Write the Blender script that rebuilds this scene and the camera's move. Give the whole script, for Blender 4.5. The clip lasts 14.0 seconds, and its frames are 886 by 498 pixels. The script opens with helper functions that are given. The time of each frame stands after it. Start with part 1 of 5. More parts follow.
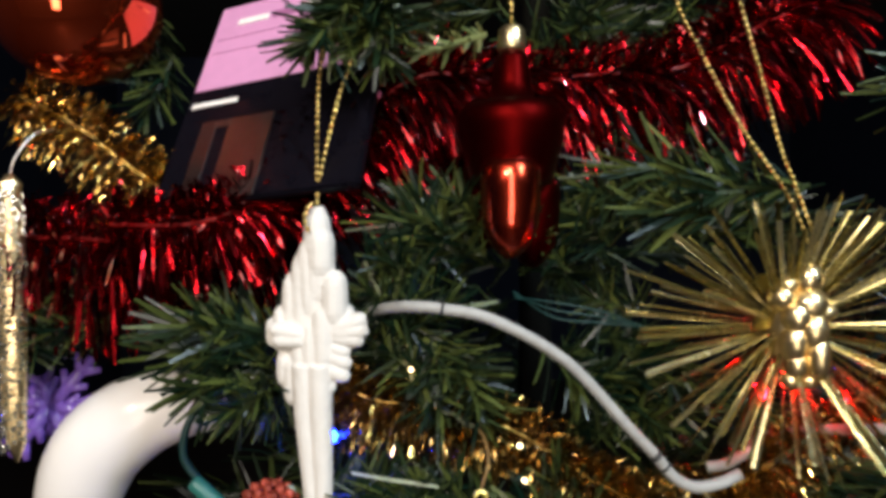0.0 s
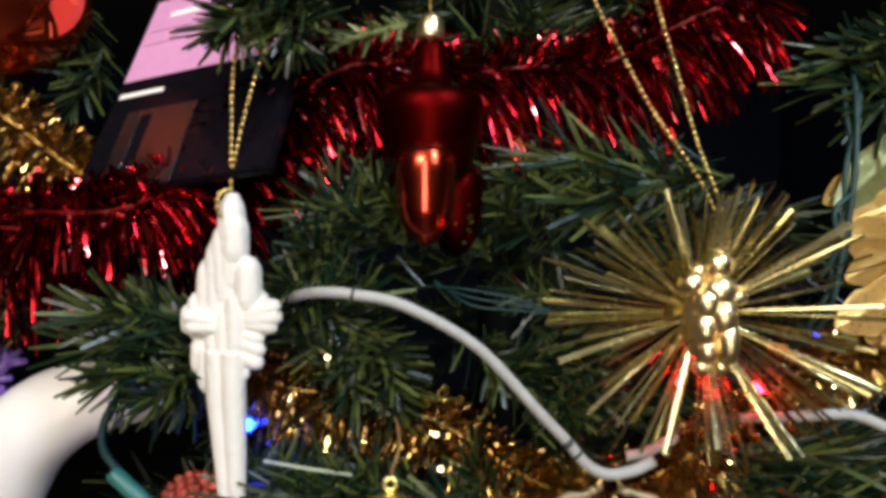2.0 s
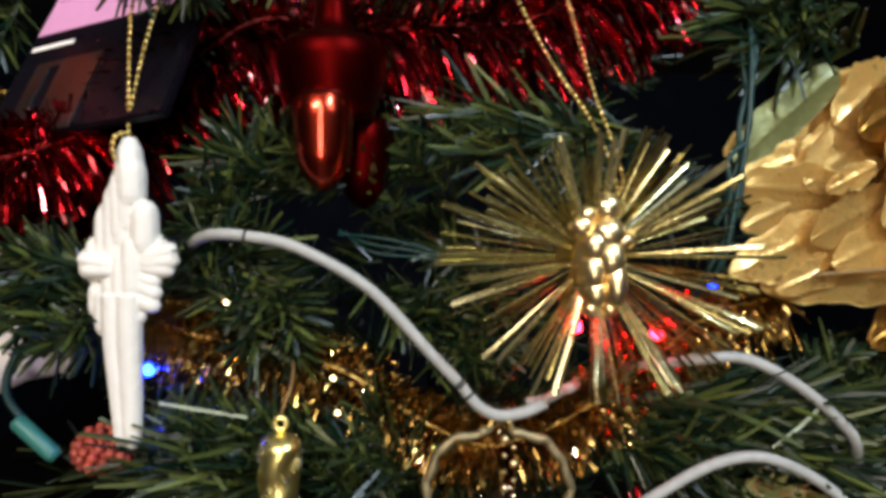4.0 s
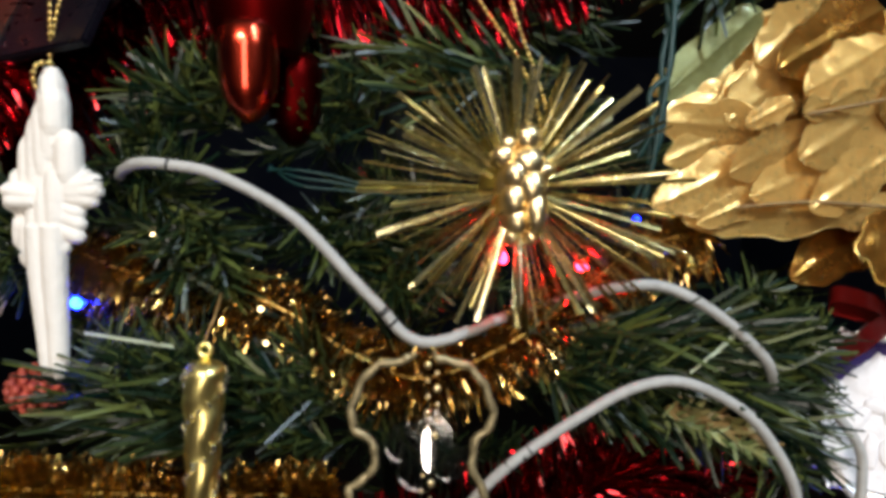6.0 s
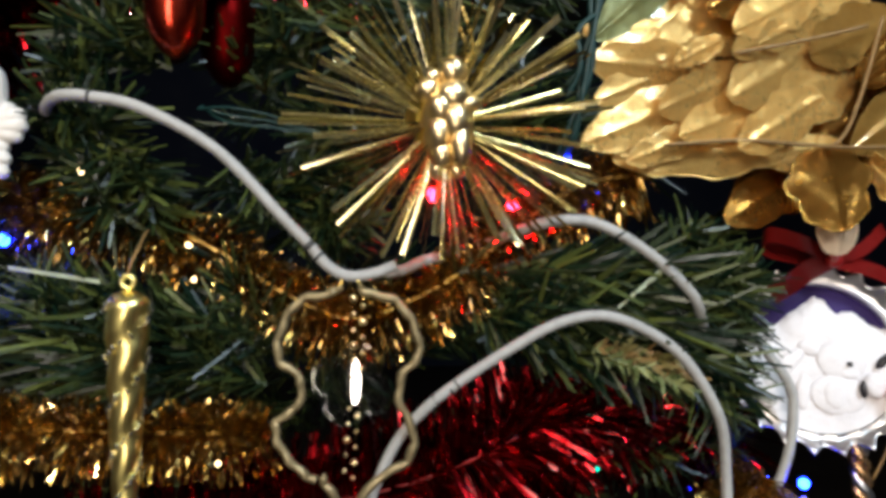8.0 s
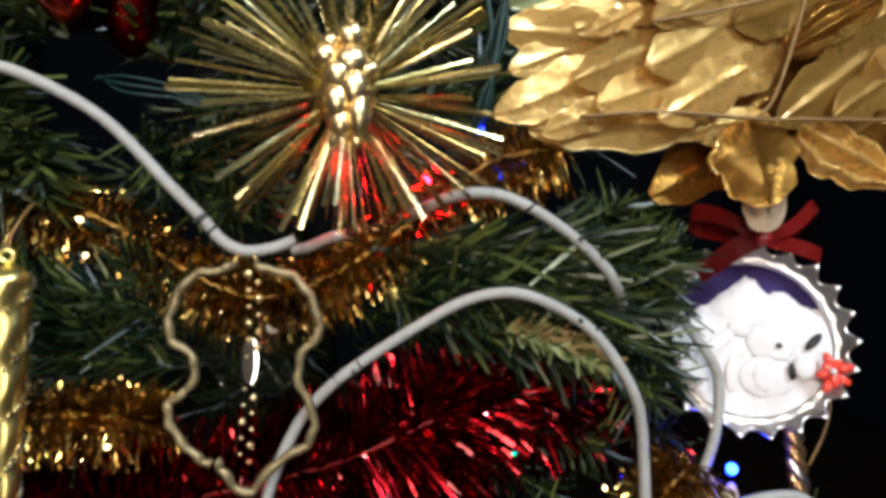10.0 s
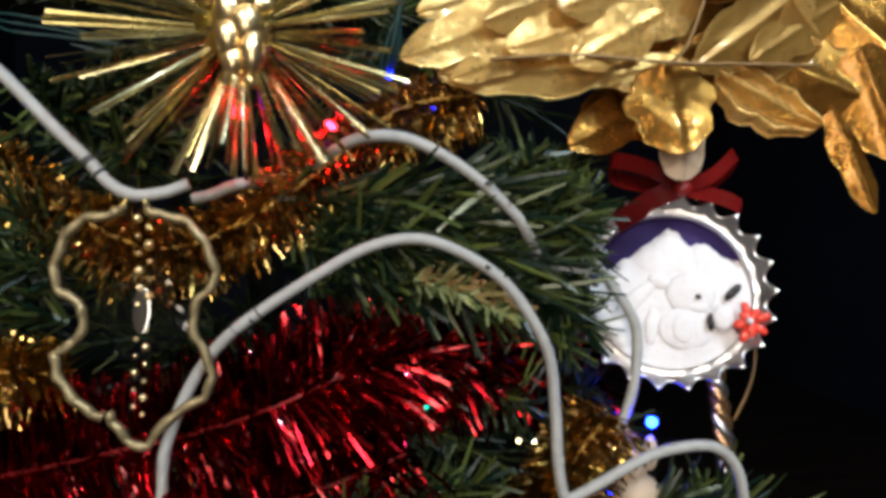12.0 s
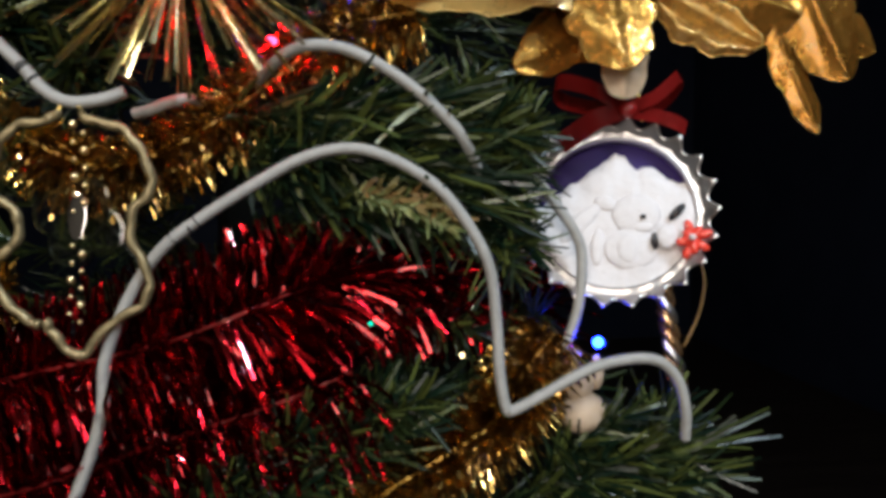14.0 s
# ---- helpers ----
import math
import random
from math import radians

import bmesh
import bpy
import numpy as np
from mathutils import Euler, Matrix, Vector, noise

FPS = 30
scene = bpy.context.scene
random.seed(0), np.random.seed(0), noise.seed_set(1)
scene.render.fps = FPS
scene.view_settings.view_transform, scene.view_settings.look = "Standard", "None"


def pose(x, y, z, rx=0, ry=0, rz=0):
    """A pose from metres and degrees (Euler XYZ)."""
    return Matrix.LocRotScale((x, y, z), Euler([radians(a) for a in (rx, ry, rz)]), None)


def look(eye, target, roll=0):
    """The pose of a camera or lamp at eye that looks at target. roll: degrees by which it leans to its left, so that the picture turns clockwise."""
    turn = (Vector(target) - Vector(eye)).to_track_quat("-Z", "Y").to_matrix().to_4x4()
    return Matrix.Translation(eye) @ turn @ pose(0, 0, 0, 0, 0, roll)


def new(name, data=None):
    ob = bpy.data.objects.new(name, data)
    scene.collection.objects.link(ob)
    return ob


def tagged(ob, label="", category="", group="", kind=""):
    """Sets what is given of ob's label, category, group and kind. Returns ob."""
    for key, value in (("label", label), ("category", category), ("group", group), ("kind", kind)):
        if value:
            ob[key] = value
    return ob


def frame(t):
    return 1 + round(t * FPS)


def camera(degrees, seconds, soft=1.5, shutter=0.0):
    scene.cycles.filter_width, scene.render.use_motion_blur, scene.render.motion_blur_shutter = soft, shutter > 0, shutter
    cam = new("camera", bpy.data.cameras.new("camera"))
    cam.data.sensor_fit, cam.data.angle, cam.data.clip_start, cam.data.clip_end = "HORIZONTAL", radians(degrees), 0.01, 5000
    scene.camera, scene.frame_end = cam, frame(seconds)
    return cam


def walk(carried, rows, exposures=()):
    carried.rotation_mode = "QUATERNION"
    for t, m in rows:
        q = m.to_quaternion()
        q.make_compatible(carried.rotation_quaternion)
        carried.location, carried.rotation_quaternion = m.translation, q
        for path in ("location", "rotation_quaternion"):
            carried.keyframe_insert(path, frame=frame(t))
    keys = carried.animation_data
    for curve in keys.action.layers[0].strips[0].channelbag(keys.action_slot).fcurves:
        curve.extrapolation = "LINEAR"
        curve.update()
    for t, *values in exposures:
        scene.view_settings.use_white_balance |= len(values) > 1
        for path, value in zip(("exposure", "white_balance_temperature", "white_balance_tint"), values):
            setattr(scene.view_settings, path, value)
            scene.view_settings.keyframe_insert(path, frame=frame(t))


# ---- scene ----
cam = camera(69.1, 14.0, soft=4.0)
PATH = [
    (0, (-0.00757, -0.00439, 1.22199), (0.01158, 0.99471, 1.18409), 0.01),
    (0.5, (-0.00357, -0.00440, 1.22082), (0.01955, 0.99480, 1.18832), 0.08),
    (1, (0.00166, -0.00478, 1.21860), (0.03053, 0.99446, 1.19254), 0.11),
    (1.5, (0.00967, -0.00470, 1.21703), (0.03878, 0.99456, 1.19181), 0.11),
    (2, (0.01893, -0.00527, 1.21401), (0.04573, 0.99416, 1.19342), 0.10),
    (2.5, (0.02841, -0.00609, 1.21053), (0.05461, 0.99343, 1.19421), 0.12),
    (3, (0.03770, -0.00678, 1.20496), (0.06362, 0.99283, 1.19470), 0.16),
    (5.5, (0.06438, -0.01225, 1.18201), (0.12745, 0.98515, 1.14708), 0.24),
    (6, (0.06972, -0.01323, 1.17656), (0.13505, 0.98393, 1.13918), 0.12),
    (6.5, (0.07486, -0.01412, 1.17093), (0.14331, 0.98280, 1.13265), 0.02),
    (7, (0.08036, -0.01499, 1.16504), (0.15083, 0.98183, 1.12758), -0.10),
    (7.5, (0.08577, -0.01598, 1.16132), (0.15861, 0.98032, 1.11556), -0.09),
    (8, (0.09169, -0.01619, 1.15673), (0.16793, 0.97982, 1.11039), -0.03),
    (10.5, (0.13005, -0.00775, 1.14777), (0.21452, 0.98725, 1.09461), -0.05),
    (11, (0.13647, -0.00638, 1.14551), (0.22816, 0.98781, 1.08928), -0.02),
    (11.5, (0.14320, -0.00635, 1.13957), (0.24172, 0.98720, 1.08345), -0.17),
    (12, (0.14874, -0.00675, 1.13365), (0.25511, 0.98554, 1.07001), -0.29),
    (12.5, (0.15494, -0.00815, 1.12582), (0.26293, 0.98397, 1.06241), -0.50),
    (13, (0.15921, -0.00952, 1.11798), (0.27189, 0.98211, 1.05487), -0.65),
    (13.5, (0.16276, -0.01083, 1.11142), (0.27848, 0.98025, 1.04527), -0.63),
    (14, (0.16610, -0.01164, 1.10571), (0.27995, 0.97950, 1.03728), -0.63),
]
walk(cam, [(t, look(eye, target, roll)) for t, eye, target, roll in PATH], exposures=((0.0, -0.16), (8.0, -0.12), (11.0, -0.12), (12.5, -0.28), (14.0, -0.42)))

# ---- world and light ----
world = bpy.data.worlds.new("night_room")
world.use_nodes = True
world.node_tree.nodes["Background"].inputs[0].default_value = (0.010, 0.014, 0.030, 1)
world.node_tree.nodes["Background"].inputs[1].default_value = 0.25
scene.world = world


def lamp_bulb(x, y, z, watts, size, colour=(1.0, 0.92, 0.83)):
    data = bpy.data.lights.new("lamp_bulb", "POINT")
    data.shadow_soft_size, data.energy, data.color = size, watts, colour
    ob = new("lamp_bulb", data)
    ob.location = (x, y, z)
    return ob


lamp_bulb(-0.36, -0.56, 1.66, 15, 0.04)
lamp_bulb(-0.14, -0.62, 1.70, 15, 0.04)
panel = bpy.data.lights.new("lit_doorway", "AREA")
panel.shape, panel.size, panel.size_y, panel.energy, panel.color = "RECTANGLE", 0.30, 1.5, 17, (1.0, 0.88, 0.76)
new("lit_doorway", panel).matrix_world = look((-0.06, -1.58, 1.28), (-0.06, 0.2, 1.28))
tube_light = bpy.data.lights.new("ceiling_tube", "AREA")
tube_light.shape, tube_light.size, tube_light.size_y, tube_light.energy, tube_light.color = "RECTANGLE", 0.03, 0.7, 25, (0.72, 0.87, 1.0)
new("ceiling_tube", tube_light).matrix_world = look((0.75, -0.75, 2.15), (0.15, 0.2, 1.15))


# ---- materials ----
def material(name, colour, rough=0.5, metal=0.0, spread=0.0, grain=0.0, scale=400.0, bump=0.0, island=False, coat=0.0, trans=0.0,
             glow=0.0, ior=1.45, second=None, stretch=(1, 1, 1), skew=1.0):
    """A procedural surface: base colour varied by piece (spread) and by noise at two scales (grain), with fine relief (bump)."""
    m = bpy.data.materials.new(name)
    m.use_nodes = True
    nt = m.node_tree
    b = nt.nodes["Principled BSDF"]
    N, L = nt.nodes.new, nt.links.new
    b.inputs["Roughness"].default_value = rough
    b.inputs["Metallic"].default_value = metal
    b.inputs["IOR"].default_value = ior
    b.inputs["Coat Weight"].default_value = coat
    b.inputs["Transmission Weight"].default_value = trans
    tex = N("ShaderNodeTexCoord")
    mp = N("ShaderNodeMapping")
    mp.inputs["Scale"].default_value = stretch
    L(tex.outputs["Object"], mp.inputs["Vector"])
    fine, broad = N("ShaderNodeTexNoise"), N("ShaderNodeTexNoise")
    fine.inputs["Scale"].default_value, fine.inputs["Detail"].default_value = scale, 4
    broad.inputs["Scale"].default_value, broad.inputs["Detail"].default_value = scale / 7, 2
    L(mp.outputs[0], fine.inputs["Vector"]), L(mp.outputs[0], broad.inputs["Vector"])
    add = N("ShaderNodeMath")
    add.operation = "ADD"
    L(fine.outputs["Fac"], add.inputs[0]), L(broad.outputs["Fac"], add.inputs[1])
    value = N("ShaderNodeMapRange")
    value.inputs["From Min"].default_value, value.inputs["From Max"].default_value = 0.6, 1.4
    value.inputs["To Min"].default_value, value.inputs["To Max"].default_value = 1 - grain, 1 + grain
    L(add.outputs[0], value.inputs["Value"])
    mix = N("ShaderNodeMix")
    mix.data_type = "RGBA"
    lo = second or tuple(c * (1 - spread) for c in colour)
    hi = colour if second else tuple(min(c * (1 + spread), 1) for c in colour)
    mix.inputs["A"].default_value, mix.inputs["B"].default_value = (*lo, 1), (*hi, 1)
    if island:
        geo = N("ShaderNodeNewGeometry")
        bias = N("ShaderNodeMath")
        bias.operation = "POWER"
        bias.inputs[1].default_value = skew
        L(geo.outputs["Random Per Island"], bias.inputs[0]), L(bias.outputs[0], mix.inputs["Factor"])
    else:
        info = N("ShaderNodeObjectInfo")
        L(info.outputs["Random"], mix.inputs["Factor"])
    hsv = N("ShaderNodeHueSaturation")
    L(mix.outputs["Result"], hsv.inputs["Color"]), L(value.outputs[0], hsv.inputs["Value"])
    L(hsv.outputs[0], b.inputs["Base Color"])
    rr = N("ShaderNodeMapRange")
    rr.inputs["From Min"].default_value, rr.inputs["From Max"].default_value = 0.6, 1.4
    rr.inputs["To Min"].default_value, rr.inputs["To Max"].default_value = rough * 0.8, min(rough * 1.25, 1)
    L(add.outputs[0], rr.inputs["Value"]), L(rr.outputs[0], b.inputs["Roughness"])
    if bump:
        bp = N("ShaderNodeBump")
        bp.inputs["Strength"].default_value, bp.inputs["Distance"].default_value = 1.0, bump
        L(add.outputs[0], bp.inputs["Height"]), L(bp.outputs[0], b.inputs["Normal"])
    if glow:
        b.inputs["Emission Color"].default_value, b.inputs["Emission Strength"].default_value = (*colour, 1), glow
    return m


# Many needles go near black: shade between them is put into their colour.
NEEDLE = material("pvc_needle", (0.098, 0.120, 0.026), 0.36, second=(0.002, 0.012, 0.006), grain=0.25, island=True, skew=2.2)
NEEDLE_BUD = material("pvc_needle_bud", (0.24, 0.25, 0.10), 0.5, second=(0.09, 0.13, 0.04), grain=0.25, island=True)
NEEDLE_RUST = material("pvc_needle_rust", (0.24, 0.12, 0.04), 0.5, second=(0.14, 0.13, 0.04), grain=0.25, island=True)
BARK = material("trunk_paper", (0.005, 0.005, 0.004), 0.9, grain=0.4, scale=120, bump=0.001, ior=1.15)
RED_FOIL = material("red_foil", (0.56, 0.011, 0.020), 0.17, 1.0, coat=0.6, second=(0.09, 0.001, 0.002), island=True, grain=0.15, skew=1.7)
GOLD_FOIL = material("gold_foil", (0.72, 0.48, 0.14), 0.17, 1.0, coat=0.9, second=(0.21, 0.115, 0.024), island=True, grain=0.15)
OLIVE_FOIL = material("star_foil", (0.95, 0.86, 0.50), 0.24, 0.92, second=(0.50, 0.42, 0.15), grain=0.15, coat=0.6)
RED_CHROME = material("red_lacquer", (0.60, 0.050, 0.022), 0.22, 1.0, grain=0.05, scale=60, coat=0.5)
# Shaded copy of the red lacquer, with the shade put into its colour.
RED_SHADED = material("shaded_red_lacquer", (0.05, 0.001, 0.001), 0.40, 1.0, grain=0.12, scale=60)
ORANGE_CHROME = material("orange_red_lacquer", (0.76, 0.085, 0.022), 0.045, 0.96, coat=0.5, grain=0.08, scale=40)
GOLD = material("gold_plate", (0.92, 0.72, 0.40), 0.3, 1.0, grain=0.15, scale=300, bump=0.0002)
YELLOW_GOLD = material("yellow_gold_lacquer", (1.0, 0.82, 0.30), 0.33, 1.0, grain=0.1, scale=200, coat=0.6)
GOLD_CORD = material("gold_cord", (0.86, 0.60, 0.20), 0.3, 1.0, island=True, spread=0.25, grain=0.2)
GLITTER = material("glitter", (0.97, 0.93, 0.82), 0.14, 0.95, island=True, spread=0.3)
PALE_GOLD = material("pale_gold_wire", (0.27, 0.215, 0.115), 0.42, 0.6, grain=0.3, scale=500, bump=0.0002)
LEAF_GOLD = material("gold_fabric", (0.80, 0.53, 0.165), 0.29, 0.45, spread=0.12, grain=0.12, scale=420, bump=0.0002, coat=0.9)
# Darker copy of gold_fabric: the light's fall-off to the right, put into colour.
LEAF_SHADED = material("shaded_gold_fabric", (0.50, 0.29, 0.070), 0.30, 0.5, spread=0.12, grain=0.14, scale=420, bump=0.0002, coat=0.7)
LEAF_GREENISH = material("green_gold_fabric", (0.29, 0.30, 0.115), 0.36, 0.3, grain=0.18, scale=420, bump=0.0003, coat=0.6)
# Shiny finish, its colour also lowered for leaves on the shaded right.
LEAF_SHINY = material("gold_lame", (0.50, 0.245, 0.045), 0.24, 0.8, spread=0.12, grain=0.18, scale=420, bump=0.0003, coat=0.6)
LEAF_PALE = material("pale_fabric", (0.66, 0.50, 0.34), 0.45, 0.2, spread=0.05, grain=0.15, scale=260, bump=0.0004)
BROWN_WIRE = material("brown_wire", (0.24, 0.14, 0.05), 0.45, 0.3, grain=0.3)
PLASTER = material("white_plaster", (0.69, 0.65, 0.60), 0.6, grain=0.05, scale=250, bump=0.0005)
PORCELAIN = material("white_porcelain", (0.82, 0.77, 0.73), 0.3, grain=0.03, scale=80, coat=0.3)
CORD_WHITE = material("white_cable", (0.33, 0.325, 0.31), 0.5, grain=0.2, scale=300, bump=0.0002)
MARK_GREY = material("dark_cable_mark", (0.05, 0.05, 0.05), 0.6, grain=0.3)
BLACK_PLASTIC = material("black_plastic", (0.004, 0.0035, 0.006), 0.3, ior=1.16, grain=0.2, scale=900, bump=0.0001)
SHUTTER = material("brushed_shutter", (0.17, 0.155, 0.15), 0.34, 1.0, grain=0.12, scale=600, stretch=(1, 1, 0.08))
PINK_PAPER = material("pink_paper", (0.58, 0.26, 0.45), 0.7, grain=0.08, scale=200)
WHITE_PAPER = material("white_paper", (0.80, 0.76, 0.72), 0.7, grain=0.08)
INK = material("grey_ink", (0.30, 0.10, 0.22), 0.7)
GLINT_CHROME = material("glint_chrome", (0.90, 0.90, 0.92), 0.05, 1.0, grain=0.03, scale=200)
SILVER = material("silver_tin", (0.74, 0.72, 0.72), 0.33, 1.0, grain=0.12, scale=200)
PURPLE = material("purple_enamel", (0.055, 0.035, 0.16), 0.18, 0.15, coat=0.6, grain=0.2, scale=60)
SNOW = material("white_resin", (0.68, 0.65, 0.66), 0.5, grain=0.06, scale=300, bump=0.0006)
BLACK_PAINT = material("black_paint", (0.008, 0.007, 0.01), 0.3)
RED_RIBBON = material("red_satin", (0.24, 0.008, 0.007), 0.38, 0.0, grain=0.12, scale=500, bump=0.0002, coat=0.2)
RED_RESIN = material("red_resin", (0.75, 0.06, 0.035), 0.25, grain=0.15, coat=0.5)
GREEN_CABLE = material("green_cable", (0.004, 0.030, 0.028), 0.5, grain=0.2)
GREEN_SOCKET = material("green_socket", (0.025, 0.13, 0.105), 0.4, grain=0.15)
CLEAR = material("clear_acrylic", (0.97, 0.97, 0.98), 0.05, trans=1.0, ior=1.45)
VIOLET = material("violet_acrylic", (0.17, 0.085, 0.38), 0.25, grain=0.25, scale=200, coat=0.5)
BERRY = material("red_berry", (0.42, 0.075, 0.045), 0.5, island=True, spread=0.4)
PALE_PLASTIC = material("pale_plastic", (0.52, 0.56, 0.40), 0.4, grain=0.15)
CREAM = material("cream_resin", (0.52, 0.40, 0.29), 0.45, grain=0.15, scale=150, bump=0.0005)
COPPER_ROPE = material("copper_gold_rope", (0.62, 0.36, 0.17), 0.25, 0.9, grain=0.2)
BULB_BLUE = material("blue_bulb", (0.002, 0.010, 1.0), 0.2, glow=230)
BULB_BLUE_DIM = material("dim_blue_bulb", (0.002, 0.010, 1.0), 0.2, glow=32)
BULB_TEAL = material("teal_bulb", (0.0, 0.55, 0.32), 0.2, glow=24)
BULB_RED = material("red_bulb", (1.0, 0.004, 0.012), 0.2, glow=130)
BULB_GREEN = material("green_bulb", (0.0, 0.55, 0.32), 0.2, glow=3)
WARM_SPARKLE = material("warm_sparkle", (1.0, 0.72, 0.38), 0.2, glow=7)
WALL_NAVY = material("navy_wall", (0.003, 0.007, 0.022), 0.8, grain=0.15, scale=6, bump=0.001)
WALL_CREAM = material("cream_wall", (0.11, 0.095, 0.075), 0.8, grain=0.06, scale=8, bump=0.001)
FLOOR_WOOD = material("brown_floor", (0.022, 0.014, 0.010), 0.5, grain=0.3, scale=14, stretch=(1, 8, 1))
CEILING = material("dark_ceiling", (0.045, 0.042, 0.040), 0.9, grain=0.04, scale=10)


# ---- building helpers ----
def link(name, bm, mat, loc=(0, 0, 0), smooth=True):
    bmesh.ops.translate(bm, verts=bm.verts, vec=-Vector(loc))
    me = bpy.data.meshes.new(name)
    bm.to_mesh(me)
    bm.free()
    me.materials.append(mat)
    if smooth:
        me.shade_smooth()
    ob = new(name, me)
    ob.location = loc
    return ob


def thing(name, at, label, category, group="", kind=""):
    ob = new(name)
    ob.location, ob.empty_display_size = at, 0.01
    return tagged(ob, label, category, group, kind)


def base_of(ob):
    p = Vector(ob.location)
    while ob.parent:
        ob = ob.parent
        p = p + Vector(ob.location)
    return p


def part(name, bm, mat, parent, label="", smooth=True, kind=""):
    """Links a mesh whose points are in the world's metres as a part of its thing."""
    ob = link(name, bm, mat, (0, 0, 0), smooth)
    ob.data.transform(Matrix.Translation(-base_of(parent)))
    ob.parent = parent
    return tagged(ob, label, kind=kind)


def spline(pts, n=8, closed=False):
    """Points on a smooth curve through the given ones."""
    P = [Vector(p) for p in pts]
    m = len(P)
    out = []
    for i in range(m if closed else m - 1):
        if closed:
            a, b, c, d = P[(i - 1) % m], P[i], P[(i + 1) % m], P[(i + 2) % m]
        else:
            a, b, c, d = P[max(i - 1, 0)], P[i], P[i + 1], P[min(i + 2, m - 1)]
        for k in range(n):
            t = k / n
            out.append(0.5 * ((2 * b) + (c - a) * t + (2 * a - 5 * b + 4 * c - d) * t * t + (3 * b - a - 3 * c + d) * t ** 3))
    if not closed:
        out.append(P[-1])
    return out


def tube(bm, pts, r, sides=8, closed=False, caps=True):
    """A round rod along pts; r is a number or a function of 0..1."""
    P = [Vector(p) for p in pts]
    n = len(P)
    rings = []
    up = None
    for i, p in enumerate(P):
        q, s = (P[(i + 1) % n], P[i - 1]) if closed else (P[min(i + 1, n - 1)], P[max(i - 1, 0)])
        d = (q - s).normalized()
        if up is None:
            up = d.orthogonal().normalized()
        up = (up - d * up.dot(d)).normalized()
        side = d.cross(up)
        rad = r(i / max(n - 1, 1)) if callable(r) else r
        rings.append([bm.verts.new(p + (up * math.cos(2 * math.pi * k / sides) + side * math.sin(2 * math.pi * k / sides)) * rad) for k in range(sides)])
    for i in range(n if closed else n - 1):
        a, b = rings[i], rings[(i + 1) % n]
        for k in range(sides):
            bm.faces.new((a[k], a[(k + 1) % sides], b[(k + 1) % sides], b[k]))
    if caps and not closed:
        bm.faces.new(list(reversed(rings[0])))
        bm.faces.new(rings[-1])
    return bm


def rod(pts, r, sides=8, closed=False):
    return tube(bmesh.new(), pts, r, sides, closed)


def lathe(bm, profile, at, segs=32, shape=None):
    """Turns (radius, height) pairs round the upright through at; shape(angle, height) scales the radius."""
    at = Vector(at)
    rings = []
    for r, h in profile:
        ring = []
        for k in range(segs):
            a = 2 * math.pi * k / segs
            q = r * (shape(a, h) if shape else 1)
            ring.append(bm.verts.new(at + Vector((q * math.cos(a), q * math.sin(a), h))))
        rings.append(ring)
    for a, b in zip(rings, rings[1:]):
        for k in range(segs):
            bm.faces.new((a[k], a[(k + 1) % segs], b[(k + 1) % segs], b[k]))
    bm.faces.new(list(reversed(rings[0])))
    bm.faces.new(rings[-1])
    bmesh.ops.recalc_face_normals(bm, faces=bm.faces)
    return bm


def ball(bm, at, r, squash=(1, 1, 1), u=12, v=8, turn=None):
    m = Matrix.Translation(at) @ (turn or Matrix()) @ Matrix.Diagonal((r * squash[0], r * squash[1], r * squash[2], 1))
    bmesh.ops.create_uvsphere(bm, u_segments=u, v_segments=v, radius=1, matrix=m)
    return bm


def block(bm, size, m):
    """A box of that size with bevelled edges at the pose m."""
    made = bmesh.ops.create_cube(bm, size=1, matrix=m @ Matrix.Diagonal((*size, 1)))
    edges = list({e for v in made["verts"] for e in v.link_edges})
    bmesh.ops.bevel(bm, geom=edges, offset=min(size) * 0.22, segments=2, affect="EDGES")
    return bm


def ribbon(bm, pts, width, across, thick=0.0):
    """A flat band along pts; across gives its broad direction at 0..1."""
    rows = []
    n = len(pts)
    for i, p in enumerate(pts):
        a = Vector(across(i / max(n - 1, 1))) if callable(across) else Vector(across)
        w = width(i / max(n - 1, 1)) if callable(width) else width
        a = a.normalized() * w / 2
        rows.append((bm.verts.new(Vector(p) - a), bm.verts.new(Vector(p) + a)))
    made = []
    for (a, b), (c, d) in zip(rows, rows[1:]):
        made.append(bm.faces.new((a, b, d, c)))
    if thick:
        bmesh.ops.solidify(bm, geom=made, thickness=thick)
    return bm


def aim(a, b, roll=0.0):
    """The pose at a whose x axis runs to b."""
    d = Vector(b) - Vector(a)
    return Matrix.Translation(a) @ d.to_track_quat("X", "Z").to_matrix().to_4x4() @ Matrix.Rotation(roll, 4, "X")


# ---- the room ----
def slab(name, lo, hi, mat, label, category):
    bm = bmesh.new()
    c = [(a + b) / 2 for a, b in zip(lo, hi)]
    bmesh.ops.create_cube(bm, size=1, matrix=Matrix.Translation(c) @ Matrix.Diagonal((*[b - a for a, b in zip(lo, hi)], 1)))
    return tagged(link(name, bm, mat, (c[0], c[1], lo[2]), False), label, category, kind="structure")


